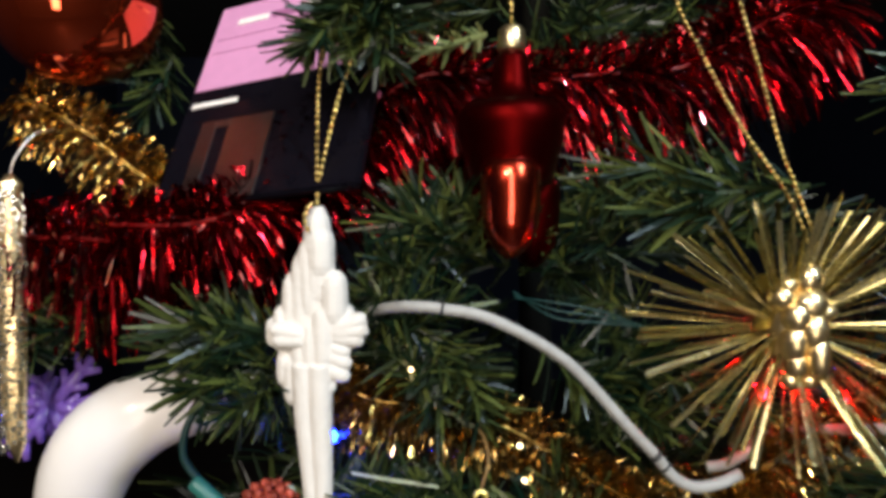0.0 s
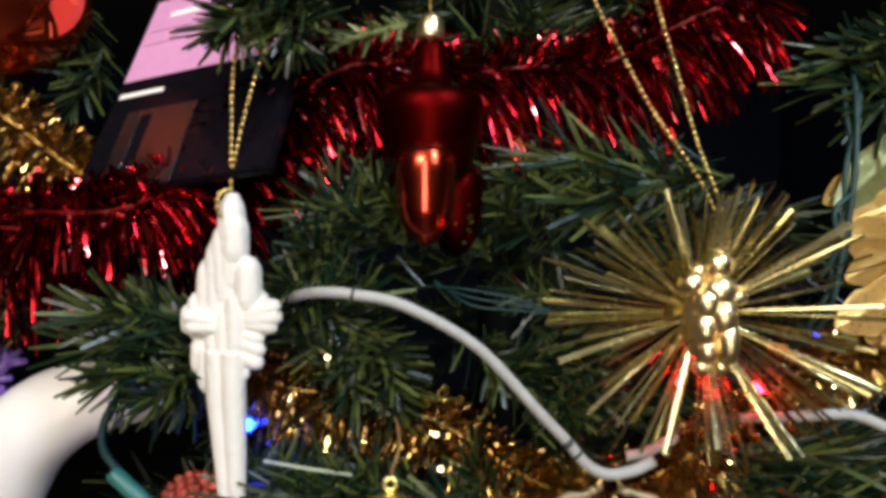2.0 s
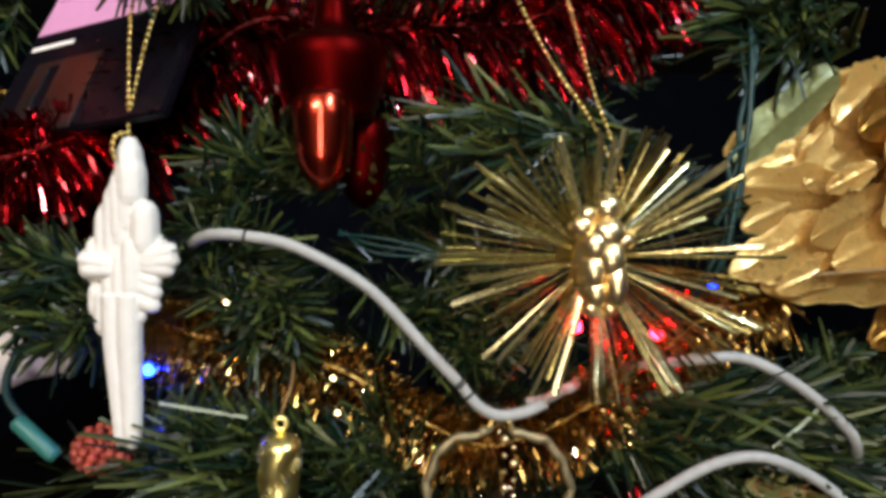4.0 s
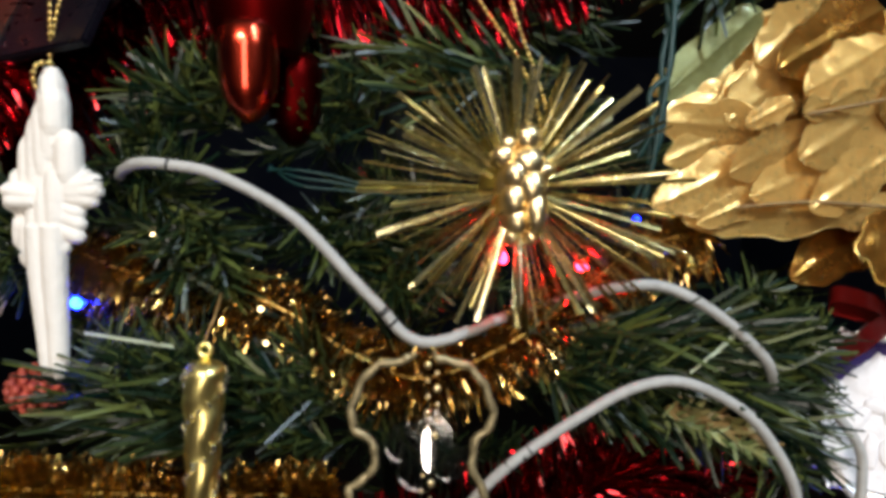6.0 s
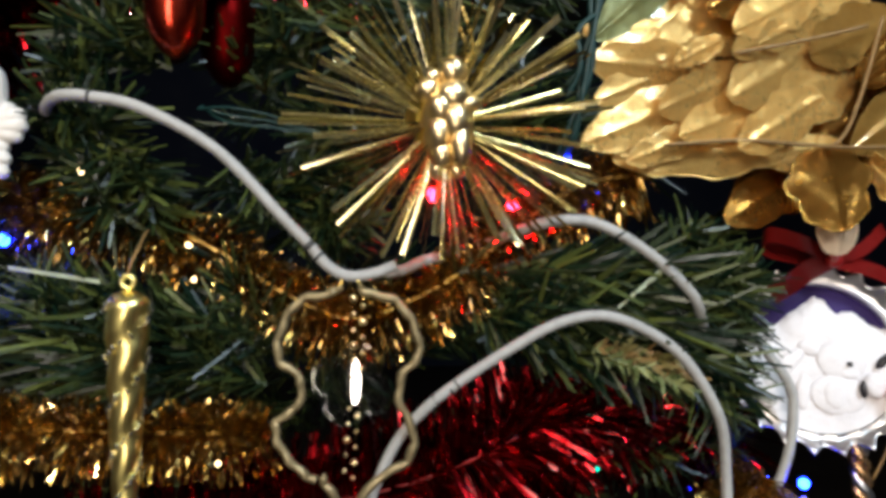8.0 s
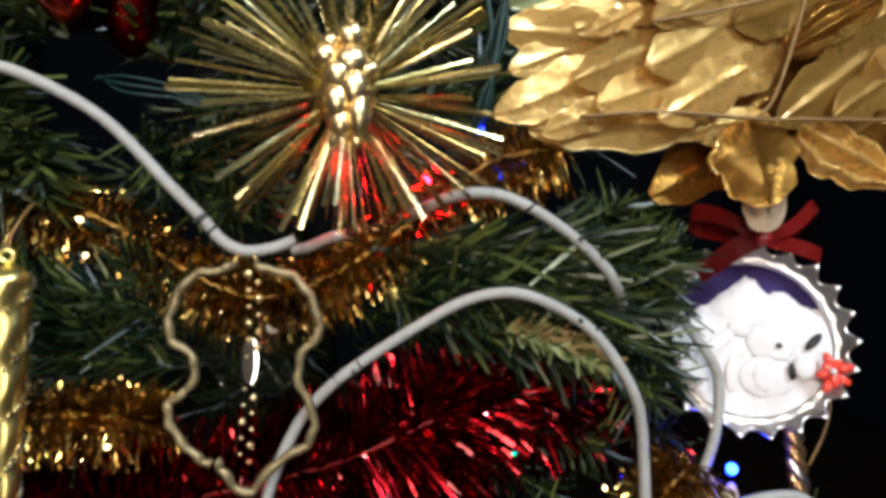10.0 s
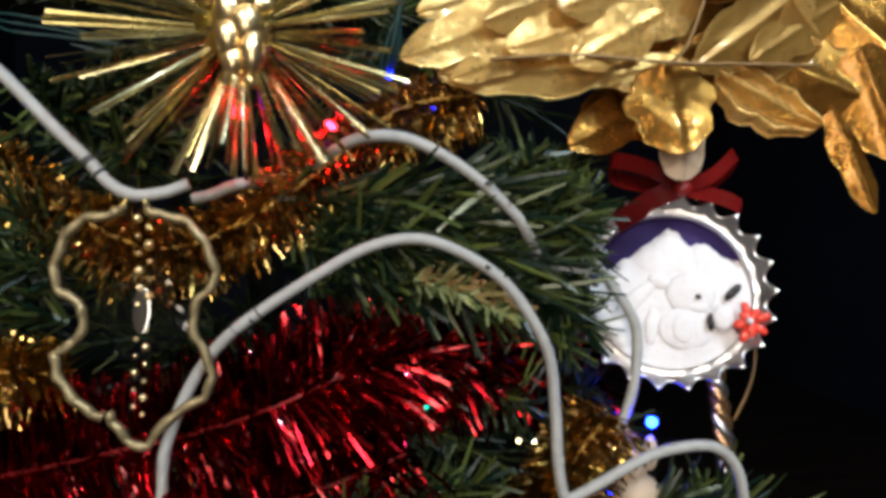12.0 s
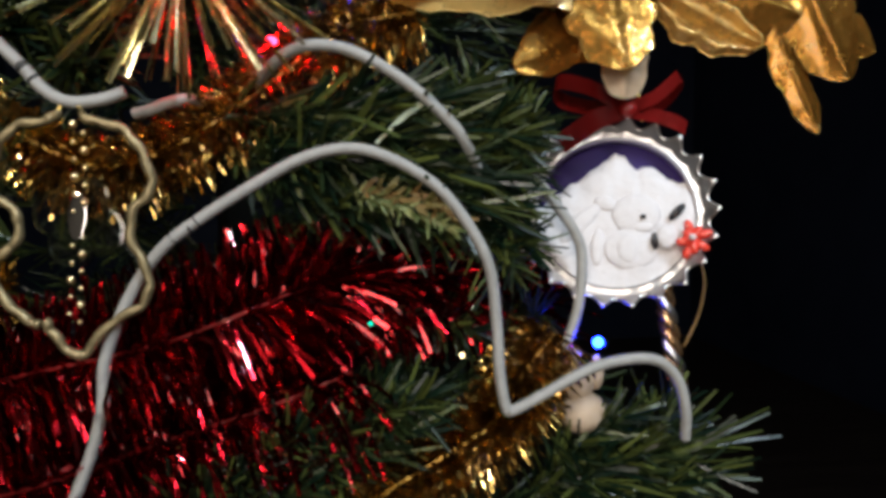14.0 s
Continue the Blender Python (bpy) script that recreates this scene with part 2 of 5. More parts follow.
slab("floor", (-2.4, -1.6, -0.1), (2.8, 5.0, 0), FLOOR_WOOD, "dark brown wooden floor under the tree", "floor")
slab("ceiling", (-2.4, -1.6, 2.5), (2.8, 5.0, 2.6), CEILING, "plain dark ceiling of the unlit room", "ceiling")
slab("wall_north", (-2.4, 5.0, 0), (2.8, 5.1, 2.5), WALL_NAVY, "dark navy wall far behind the tree", "wall")
slab("wall_south", (-2.4, -1.7, 0), (2.8, -1.6, 2.5), WALL_CREAM, "plain dull cream wall facing the tree", "wall")
slab("wall_west", (-2.5, -1.6, 0), (-2.4, 5.0, 2.5), WALL_NAVY, "dark navy side wall of the room", "wall")
slab("wall_east", (2.8, -1.6, 0), (2.9, 5.0, 2.5), WALL_NAVY, "dark navy side wall in deep shade", "wall")

# ---- the tree ----
TRUNK = Vector((0.07, 0.47, 0.0))
tree = thing("christmas_tree", TRUNK, "green artificial fir tree with long plastic needles, fully decorated", "christmas tree")
part("trunk", lathe(bmesh.new(), [(0.016, 0.0), (0.015, 0.6), (0.012, 1.2), (0.008, 1.8), (0.004, 2.05)], TRUNK, 12), BARK, tree)
bm = bmesh.new()
for k in range(4):
    a = k * math.pi / 2 + 0.4
    tube(bm, [TRUNK + Vector((0, 0, 0.22)), TRUNK + Vector((0.2 * math.cos(a), 0.2 * math.sin(a), 0.06)), TRUNK + Vector((0.27 * math.cos(a), 0.27 * math.sin(a), 0.008))], 0.008)
part("stand", bm, BARK, tree, "dark metal tree stand with splayed feet")


def needle(bm, p, d, length, width, rng, bend=0.18):
    """A flat plastic needle: a tapering, slightly bent and folded strip with thickness."""
    d = d.normalized()
    side = d.orthogonal().normalized()
    side.rotate(Matrix.Rotation(rng.uniform(0, 6.28), 3, d).to_quaternion())
    fold = d.cross(side)
    mid = p + d * length * 0.55 + fold * length * bend * 0.4
    end = p + d * length + fold * length * bend
    w = width / 2
    a = [bm.verts.new(v) for v in (p - side * w, p + side * w, p + fold * w * 0.9)]
    b = [bm.verts.new(v) for v in (mid - side * w, mid + side * w, mid + fold * w * 0.9)]
    c = [bm.verts.new(v) for v in (end - side * w * 0.5, end + side * w * 0.5, end + fold * w * 0.5)]
    for s, t in ((a, b), (b, c)):
        for k in range(3):
            bm.faces.new((s[k], s[(k + 1) % 3], t[(k + 1) % 3], t[k]))
    bm.faces.new(c)


def sprig_mesh(name, seed, count, mat, length=0.08, reach=0.022, width=0.0013, spread=(30, 62), side_twigs=0):
    """One sprig along +x from 0 to length: a thin twisted stem set with needles, its tip a forward tuft."""
    rng = random.Random(seed)
    bm = bmesh.new()
    lines = [(Vector((0, 0, 0)), Vector((length, 0, 0)), count)]
    for k in range(side_twigs):
        x = length * (0.25 + 0.6 * k / max(side_twigs, 1))
        a = rng.uniform(0, 6.28)
        d = Vector((0.75, 0.65 * math.cos(a), 0.65 * math.sin(a))) * length * 0.42
        lines.append((Vector((x, 0, 0)), Vector((x, 0, 0)) + d, count // 3))
    for a, b, n in lines:
        axis = (b - a).normalized()
        tube(bm, [a, a.lerp(b, 0.5), b], 0.0011, 5)
        for k in range(n):
            u = (k + rng.random()) / n
            ang = radians(rng.uniform(*spread)) * (1.0 if u < 0.85 else 0.5)
            spin = rng.uniform(0, 6.28)
            o = axis.orthogonal().normalized()
            o.rotate(Matrix.Rotation(spin, 3, axis).to_quaternion())
            d = axis * math.cos(ang) + o * math.sin(ang)
            needle(bm, a.lerp(b, u), d, reach * rng.uniform(0.65, 1.15), width * rng.uniform(0.75, 1.2), rng, rng.uniform(-0.2, 0.25))
    me = bpy.data.meshes.new(name)
    bm.to_mesh(me)
    bm.free()
    me.materials.append(mat)
    return me


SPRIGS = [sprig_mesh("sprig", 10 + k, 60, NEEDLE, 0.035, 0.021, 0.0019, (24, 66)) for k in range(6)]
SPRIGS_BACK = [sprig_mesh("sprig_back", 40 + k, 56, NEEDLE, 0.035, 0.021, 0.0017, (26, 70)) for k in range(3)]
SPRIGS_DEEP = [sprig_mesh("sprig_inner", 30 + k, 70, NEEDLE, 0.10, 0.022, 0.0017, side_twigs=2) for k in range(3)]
SPRIG_BUD = sprig_mesh("sprig_bud", 50, 44, NEEDLE_BUD, 0.026, 0.0075, 0.0014, (30, 75))
SPRIG_RUST = sprig_mesh("sprig_rust", 51, 26, NEEDLE_RUST, 0.022, 0.0065, 0.0024, (25, 75))
sprig_rng = random.Random(5)


def sprig(x0, z0, x1, z1, y0=0.225, y1=0.215, meshes=SPRIGS, size=0.0):
    """A sprig of the tree from its root to its tip."""
    a, b = Vector((x0, y0, z0)), Vector((x1, y1, z1))
    length = (b - a).length
    me = meshes if isinstance(meshes, bpy.types.Mesh) else sprig_rng.choice(meshes)
    ob = new("sprig", me)
    ob.parent = tree
    k = size or 1.0
    own = max(v.co.x for v in me.vertices) - 0.009
    ob.matrix_basis = Matrix.Translation(-TRUNK) @ aim(a, b, sprig_rng.uniform(0, 6.28)) @ Matrix.Diagonal((length / own, k, k, 1))
    return ob


# inner boughs all round the trunk
bough_rng = random.Random(21)
for k in range(250):
    z = 0.30 + 1.62 * (k + bough_rng.random()) / 250
    a = k * 2.39996 + bough_rng.uniform(-0.3, 0.3)
    reach = 0.27 * (2.05 - z) / 0.9 * bough_rng.uniform(0.62, 1.0)
    out = Vector((math.cos(a), math.sin(a), 0.05))
    root = TRUNK + Vector((0, 0, z)) + out * max(reach - 0.19, 0.03)
    tip = TRUNK + Vector((0, 0, z - 0.015)) + out * reach
    if tip.y < 0.33 and 0.95 < z < 1.42:
        tip = root.lerp(tip, max((root.y - 0.33) / (root.y - tip.y), 0.0))
    if (tip - root).length < 0.05 or (out.y < 0.2 and 0.95 < z < 1.42 and k % 3):
        continue
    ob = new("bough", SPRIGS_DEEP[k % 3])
    ob.parent = tree
    w = 1.25 if 0.9 < z < 1.45 else 1.9
    ob.matrix_basis = Matrix.Translation(-TRUNK) @ aim(root, tip, bough_rng.uniform(0, 6.28)) @ Matrix.Diagonal(((tip - root).length / 0.1, w, w, 1))

# boughs that reach out between the ornaments
sprig(-0.030, 1.300, -0.051, 1.276, 0.212, 0.205)
sprig(-0.031, 1.298, -0.021, 1.272, 0.212, 0.205)
sprig(-0.028, 1.304, -0.033, 1.280, 0.212, 0.205)
sprig(-0.030, 1.298, -0.050, 1.273, 0.208, 0.202)
sprig(-0.029, 1.296, -0.022, 1.271, 0.208, 0.202)
sprig(-0.031, 1.300, -0.014, 1.284, 0.208, 0.202)
sprig(0.012, 1.289, -0.009, 1.282, 0.225, 0.222, SPRIG_BUD)
sprig(-0.117, 1.306, -0.127, 1.277, 0.262, 0.255, SPRIGS_BACK)
sprig(-0.112, 1.290, -0.124, 1.260, 0.262, 0.255, SPRIGS_BACK)
sprig(-0.122, 1.304, -0.130, 1.284, 0.262, 0.255, SPRIGS_BACK)
sprig(0.012, 1.211, -0.027, 1.227, 0.226, 0.216)
sprig(0.004, 1.209, -0.016, 1.235, 0.226, 0.216)
sprig(0.016, 1.217, -0.004, 1.235, 0.226, 0.216)
sprig(-0.032, 1.207, -0.008, 1.218, 0.226, 0.216)
sprig(0.113, 1.239, 0.053, 1.244, 0.240, 0.228)
sprig(0.117, 1.226, 0.062, 1.228, 0.240, 0.228)
sprig(0.137, 1.237, 0.082, 1.232, 0.240, 0.228)
sprig(-0.057, 1.181, -0.101, 1.189, 0.228, 0.212)
sprig(-0.061, 1.172, -0.103, 1.180, 0.228, 0.212)
sprig(-0.063, 1.168, -0.096, 1.166, 0.228, 0.212)
sprig(-0.057, 1.162, -0.081, 1.157, 0.228, 0.212)
sprig(-0.065, 1.185, -0.089, 1.191, 0.228, 0.212)
sprig(-0.057, 1.172, -0.069, 1.161, 0.228, 0.212)
sprig(-0.028, 1.178, 0.003, 1.197, 0.222, 0.210)
sprig(-0.032, 1.190, -0.008, 1.197, 0.222, 0.210)
sprig(-0.012, 1.190, -0.000, 1.168, 0.222, 0.210)
sprig(-0.004, 1.182, 0.011, 1.161, 0.222, 0.210)
sprig(0.004, 1.173, 0.011, 1.151, 0.222, 0.210)
sprig(-0.016, 1.174, -0.000, 1.153, 0.222, 0.210)
sprig(0.057, 1.181, 0.087, 1.167, 0.226, 0.213)
sprig(0.041, 1.160, 0.073, 1.179, 0.226, 0.213)
sprig(0.033, 1.177, 0.054, 1.160, 0.226, 0.213)
sprig(0.054, 1.148, 0.087, 1.159, 0.226, 0.213)
sprig(-0.173, 1.187, -0.140, 1.184, 0.245, 0.235, SPRIGS_BACK)
sprig(-0.182, 1.178, -0.146, 1.175, 0.245, 0.235, SPRIGS_BACK)
sprig(-0.130, 1.187, -0.154, 1.180, 0.245, 0.235, SPRIGS_BACK)
sprig(0.214, 1.283, 0.151, 1.274, 0.228, 0.215)
sprig(0.215, 1.268, 0.153, 1.268, 0.228, 0.215)
sprig(0.210, 1.289, 0.165, 1.280, 0.228, 0.215)
sprig(0.206, 1.274, 0.169, 1.256, 0.228, 0.215)
sprig(-0.045, 1.126, -0.014, 1.136, 0.218, 0.210)
sprig(-0.051, 1.122, -0.007, 1.125, 0.218, 0.210)
sprig(-0.036, 1.120, 0.001, 1.129, 0.218, 0.210)
sprig(0.028, 1.109, -0.046, 1.126, 0.222, 0.206)
sprig(0.026, 1.104, -0.041, 1.116, 0.222, 0.206)
sprig(0.022, 1.113, -0.029, 1.133, 0.222, 0.206)
sprig(0.032, 1.096, -0.024, 1.106, 0.222, 0.206)
sprig(0.016, 1.121, -0.011, 1.133, 0.222, 0.206)
sprig(0.036, 1.104, 0.003, 1.121, 0.222, 0.206)
sprig(0.045, 1.108, 0.020, 1.128, 0.222, 0.206)
sprig(0.044, 1.095, 0.014, 1.111, 0.225, 0.214)
sprig(0.053, 1.107, 0.030, 1.139, 0.225, 0.214)
sprig(-0.015, 1.191, -0.034, 1.201, 0.224, 0.214)
sprig(-0.007, 1.199, -0.026, 1.213, 0.224, 0.214)
sprig(-0.008, 1.166, -0.027, 1.182, 0.224, 0.214)
sprig(-0.002, 1.154, -0.015, 1.178, 0.224, 0.214)
sprig(0.043, 1.205, 0.028, 1.227, 0.240, 0.230)
sprig(0.061, 1.214, 0.040, 1.231, 0.240, 0.230)
sprig(0.074, 1.232, 0.045, 1.235, 0.240, 0.230)
sprig(0.061, 1.156, 0.086, 1.164, 0.228, 0.216)
sprig(0.057, 1.166, 0.074, 1.146, 0.228, 0.216)
sprig(0.082, 1.158, 0.062, 1.154, 0.228, 0.216)
sprig(0.116, 1.137, 0.183, 1.139, 0.222, 0.205)
sprig(0.126, 1.128, 0.198, 1.130, 0.222, 0.205)
sprig(0.137, 1.119, 0.210, 1.120, 0.222, 0.205)
sprig(0.141, 1.137, 0.204, 1.142, 0.222, 0.205)
sprig(0.159, 1.123, 0.219, 1.112, 0.222, 0.205)
sprig(0.154, 1.119, 0.219, 1.102, 0.222, 0.205)
sprig(0.180, 1.136, 0.223, 1.128, 0.222, 0.205)
sprig(0.126, 1.120, 0.163, 1.123, 0.222, 0.205)
sprig(0.164, 1.108, 0.204, 1.095, 0.224, 0.212)
sprig(0.138, 1.108, 0.176, 1.104, 0.224, 0.212)
sprig(0.149, 1.106, 0.196, 1.100, 0.224, 0.212)
sprig(0.120, 1.124, 0.145, 1.111, 0.224, 0.212)
sprig(0.164, 1.112, 0.182, 1.106, 0.207, 0.201, SPRIG_RUST)
sprig(0.180, 1.110, 0.194, 1.102, 0.207, 0.201, SPRIG_RUST)
sprig(0.162, 1.110, 0.178, 1.104, 0.206, 0.201, SPRIG_BUD)
sprig(0.176, 1.107, 0.192, 1.098, 0.206, 0.201, SPRIG_BUD)
sprig(0.202, 1.136, 0.215, 1.147, 0.230, 0.218)
sprig(0.196, 1.141, 0.209, 1.155, 0.230, 0.218)
sprig(0.211, 1.132, 0.222, 1.141, 0.230, 0.218)
sprig(0.204, 1.134, 0.225, 1.127, 0.230, 0.218)
sprig(0.211, 1.119, 0.227, 1.140, 0.222, 0.212)
sprig(0.213, 1.112, 0.227, 1.125, 0.222, 0.212)
sprig(0.207, 1.127, 0.217, 1.143, 0.222, 0.212)
sprig(0.207, 1.112, 0.224, 1.099, 0.222, 0.212)
sprig(0.203, 1.102, 0.229, 1.088, 0.222, 0.212)
sprig(0.205, 1.098, 0.220, 1.078, 0.222, 0.212)
sprig(0.205, 1.119, 0.225, 1.109, 0.222, 0.212)
sprig(0.117, 1.005, 0.147, 1.033, 0.222, 0.208)
sprig(0.137, 1.008, 0.174, 1.040, 0.222, 0.208)
sprig(0.145, 1.003, 0.186, 1.031, 0.222, 0.208)
sprig(0.162, 1.024, 0.190, 1.041, 0.222, 0.208)
sprig(0.103, 1.002, 0.131, 1.018, 0.222, 0.208)
sprig(0.157, 0.998, 0.147, 1.025, 0.222, 0.208)
sprig(0.228, 0.994, 0.283, 1.023, 0.222, 0.207)
sprig(0.239, 0.997, 0.303, 1.020, 0.222, 0.207)
sprig(0.250, 0.988, 0.297, 1.009, 0.222, 0.207)
sprig(0.235, 1.011, 0.264, 1.032, 0.222, 0.207)
sprig(0.262, 1.001, 0.277, 1.036, 0.222, 0.207)
sprig(0.226, 0.998, 0.247, 1.025, 0.222, 0.207)
sprig(0.257, 0.987, 0.286, 1.001, 0.222, 0.207)
sprig(0.235, 0.989, 0.251, 1.016, 0.222, 0.207)
sprig(0.095, 1.001, 0.121, 1.012, 0.215, 0.205)
sprig(0.110, 0.996, 0.147, 1.011, 0.215, 0.205)
sprig(-0.087, 1.245, -0.110, 1.226, 0.262, 0.250, SPRIGS_BACK)
sprig(-0.022, 1.203, -0.044, 1.186, 0.262, 0.250, SPRIGS_BACK)
sprig(0.084, 1.184, 0.046, 1.195, 0.262, 0.250, SPRIGS_BACK)
sprig(0.073, 1.133, 0.100, 1.121, 0.250, 0.238, SPRIGS_BACK)
sprig(0.120, 1.152, 0.141, 1.166, 0.250, 0.238, SPRIGS_BACK)
sprig(0.217, 1.156, 0.235, 1.143, 0.250, 0.238, SPRIGS_BACK)
sprig(-0.039, 1.134, -0.063, 1.145, 0.250, 0.238, SPRIGS_BACK)
sprig(0.050, 1.115, 0.082, 1.090, 0.250, 0.238, SPRIGS_BACK)
sprig(0.149, 1.166, 0.168, 1.186, 0.250, 0.238, SPRIGS_BACK)
sprig(0.069, 1.121, 0.105, 1.114, 0.250, 0.238, SPRIGS_BACK)
sprig(0.107, 1.121, 0.139, 1.128, 0.250, 0.238, SPRIGS_BACK)
sprig(0.153, 1.061, 0.185, 1.062, 0.250, 0.238, SPRIGS_BACK)
sprig(0.190, 1.060, 0.216, 1.052, 0.250, 0.238, SPRIGS_BACK)
sprig(0.223, 1.059, 0.239, 1.061, 0.250, 0.238, SPRIGS_BACK)
sprig(0.154, 1.098, 0.185, 1.106, 0.250, 0.238, SPRIGS_BACK)

# ---- tinsel garlands ----
def tinsel(name, pts, mat, label, seed, strands, reach, droop=0.35, width=0.0012, flat=0.6, combed=False):
    """A garland: twisted core wire with foil strands set all round it, sagging under their weight."""
    rng = random.Random(seed)
    P = spline(pts, 12)
    top = thing(name, P[0], label, "tinsel", "tinsel garlands")
    part("core_wire", rod(P, 0.0007, 6), GOLD_CORD if mat is GOLD_FOIL else RED_RIBBON, top)
    bm = bmesh.new()
    n = len(P) - 1
    for k in range(strands):
        u = rng.random() * n
        i = min(int(u), n - 1)
        p = P[i].lerp(P[i + 1], u - i)
        axis = (P[i + 1] - P[i]).normalized()
        o = axis.orthogonal().normalized()
        o.rotate(Matrix.Rotation(rng.uniform(0, 6.28), 3, axis).to_quaternion())
        o.y *= flat
        d = (o + axis * (rng.uniform(0.02, 0.30) if combed else rng.uniform(-0.3, 0.3))).normalized()
        length = reach * rng.uniform(0.55, 1.1)
        across = d.cross(Vector((rng.uniform(-1, 1), rng.uniform(-1, 1), rng.uniform(-1, 1)))).normalized()
        side = d.cross(across)
        twist, lie = rng.uniform(-0.22, 0.22), rng.uniform(-1.5, 1.5)
        turn = [lie + s * twist if combed else rng.uniform(-0.9, 0.9) + s * rng.uniform(-0.5, 0.5) for s in range(6)]
        kink = [Vector((rng.uniform(-1, 1), rng.uniform(-1, 1), rng.uniform(-1, 1))) * length * (0.009 if combed else 0.022) for s in range(6)]
        q = [p + d * length * s / 5 + kink[s] * (s > 0) + Vector((0, 0, -droop * length * s * s / 25)) for s in range(6)]
        ribbon(bm, q, width * rng.uniform(0.6, 1.25), lambda t: across * math.cos(turn[round(t * 5)]) + side * math.sin(turn[round(t * 5)]))
    part("foil_fringe", bm, mat, top, kind="stuff", smooth=False)
    return top

tinsel("tinsel_garland", ((-0.204, 0.242, 1.215), (-0.179, 0.242, 1.217), (-0.145, 0.242, 1.217), (-0.111, 0.242, 1.215), (-0.079, 0.242, 1.221), (-0.055, 0.242, 1.243), (-0.034, 0.242, 1.264), (-0.008, 0.242, 1.279), (0.023, 0.250, 1.277), (0.061, 0.258, 1.283), (0.095, 0.264, 1.287), (0.127, 0.266, 1.304), (0.158, 0.270, 1.318)), RED_FOIL, "thick red foil tinsel garland draped over the upper boughs", 1, 3900, 0.031, 0.45, 0.0012, 0.4, True)
tinsel("tinsel_garland", ((-0.022, 0.214, 1.042), (0.007, 0.214, 1.044), (0.032, 0.215, 1.047), (0.060, 0.216, 1.052), (0.094, 0.216, 1.059), (0.120, 0.216, 1.068), (0.147, 0.224, 1.077), (0.176, 0.240, 1.078), (0.212, 0.255, 1.068), (0.246, 0.262, 1.060)), RED_FOIL, "thick red foil tinsel garland lying over the lower boughs", 2, 2900, 0.031, 0.10, 0.0013, 0.3, True)
tinsel("tinsel_garland", ((0.004, 0.218, 1.006), (0.039, 0.218, 1.008), (0.069, 0.218, 1.016), (0.099, 0.218, 1.026), (0.130, 0.218, 1.035), (0.159, 0.218, 1.046)), RED_FOIL, "red foil tinsel garland hanging low in the tree", 3, 2000, 0.030, 0.25, 0.0013, 0.3, True)
tinsel("tinsel_garland", ((-0.167, 0.252, 1.272), (-0.147, 0.252, 1.261), (-0.130, 0.252, 1.248), (-0.115, 0.252, 1.237)), GOLD_FOIL, "short gold foil tinsel end beside the bauble", 4, 700, 0.018, 0.2, 0.00105)
tinsel("tinsel_garland", ((-0.042, 0.222, 1.166), (-0.027, 0.222, 1.160), (-0.003, 0.222, 1.156), (0.023, 0.222, 1.148), (0.053, 0.222, 1.129), (0.078, 0.222, 1.120), (0.107, 0.222, 1.131), (0.133, 0.222, 1.149), (0.158, 0.222, 1.168), (0.184, 0.222, 1.174)), GOLD_FOIL, "gold foil tinsel garland winding behind the ornaments", 5, 4200, 0.016, 0.25, 0.00105)
tinsel("tinsel_garland", ((-0.094, 0.208, 1.089), (-0.065, 0.208, 1.088), (-0.047, 0.208, 1.087), (-0.020, 0.208, 1.085), (0.008, 0.210, 1.083), (0.028, 0.214, 1.081), (0.042, 0.220, 1.078)), GOLD_FOIL, "gold foil tinsel garland lying on the lowest visible bough", 6, 3000, 0.0155, 0.2, 0.00105)
tinsel("tinsel_garland", ((0.153, 0.216, 0.989), (0.174, 0.216, 1.004), (0.195, 0.216, 1.016), (0.212, 0.216, 1.027), (0.222, 0.216, 1.044), (0.233, 0.216, 1.058)), GOLD_FOIL, "gold foil tinsel garland around the lower bough", 7, 2500, 0.018, 0.2, 0.00105)
tinsel("tinsel_garland", ((-0.118, 0.220, 1.222), (-0.091, 0.217, 1.222), (-0.074, 0.217, 1.227), (-0.056, 0.227, 1.238), (-0.038, 0.234, 1.252)), RED_FOIL, "loose end of red foil tinsel looped beside the white icicle", 8, 1000, 0.020, 0.30, 0.0013, 0.3, True)

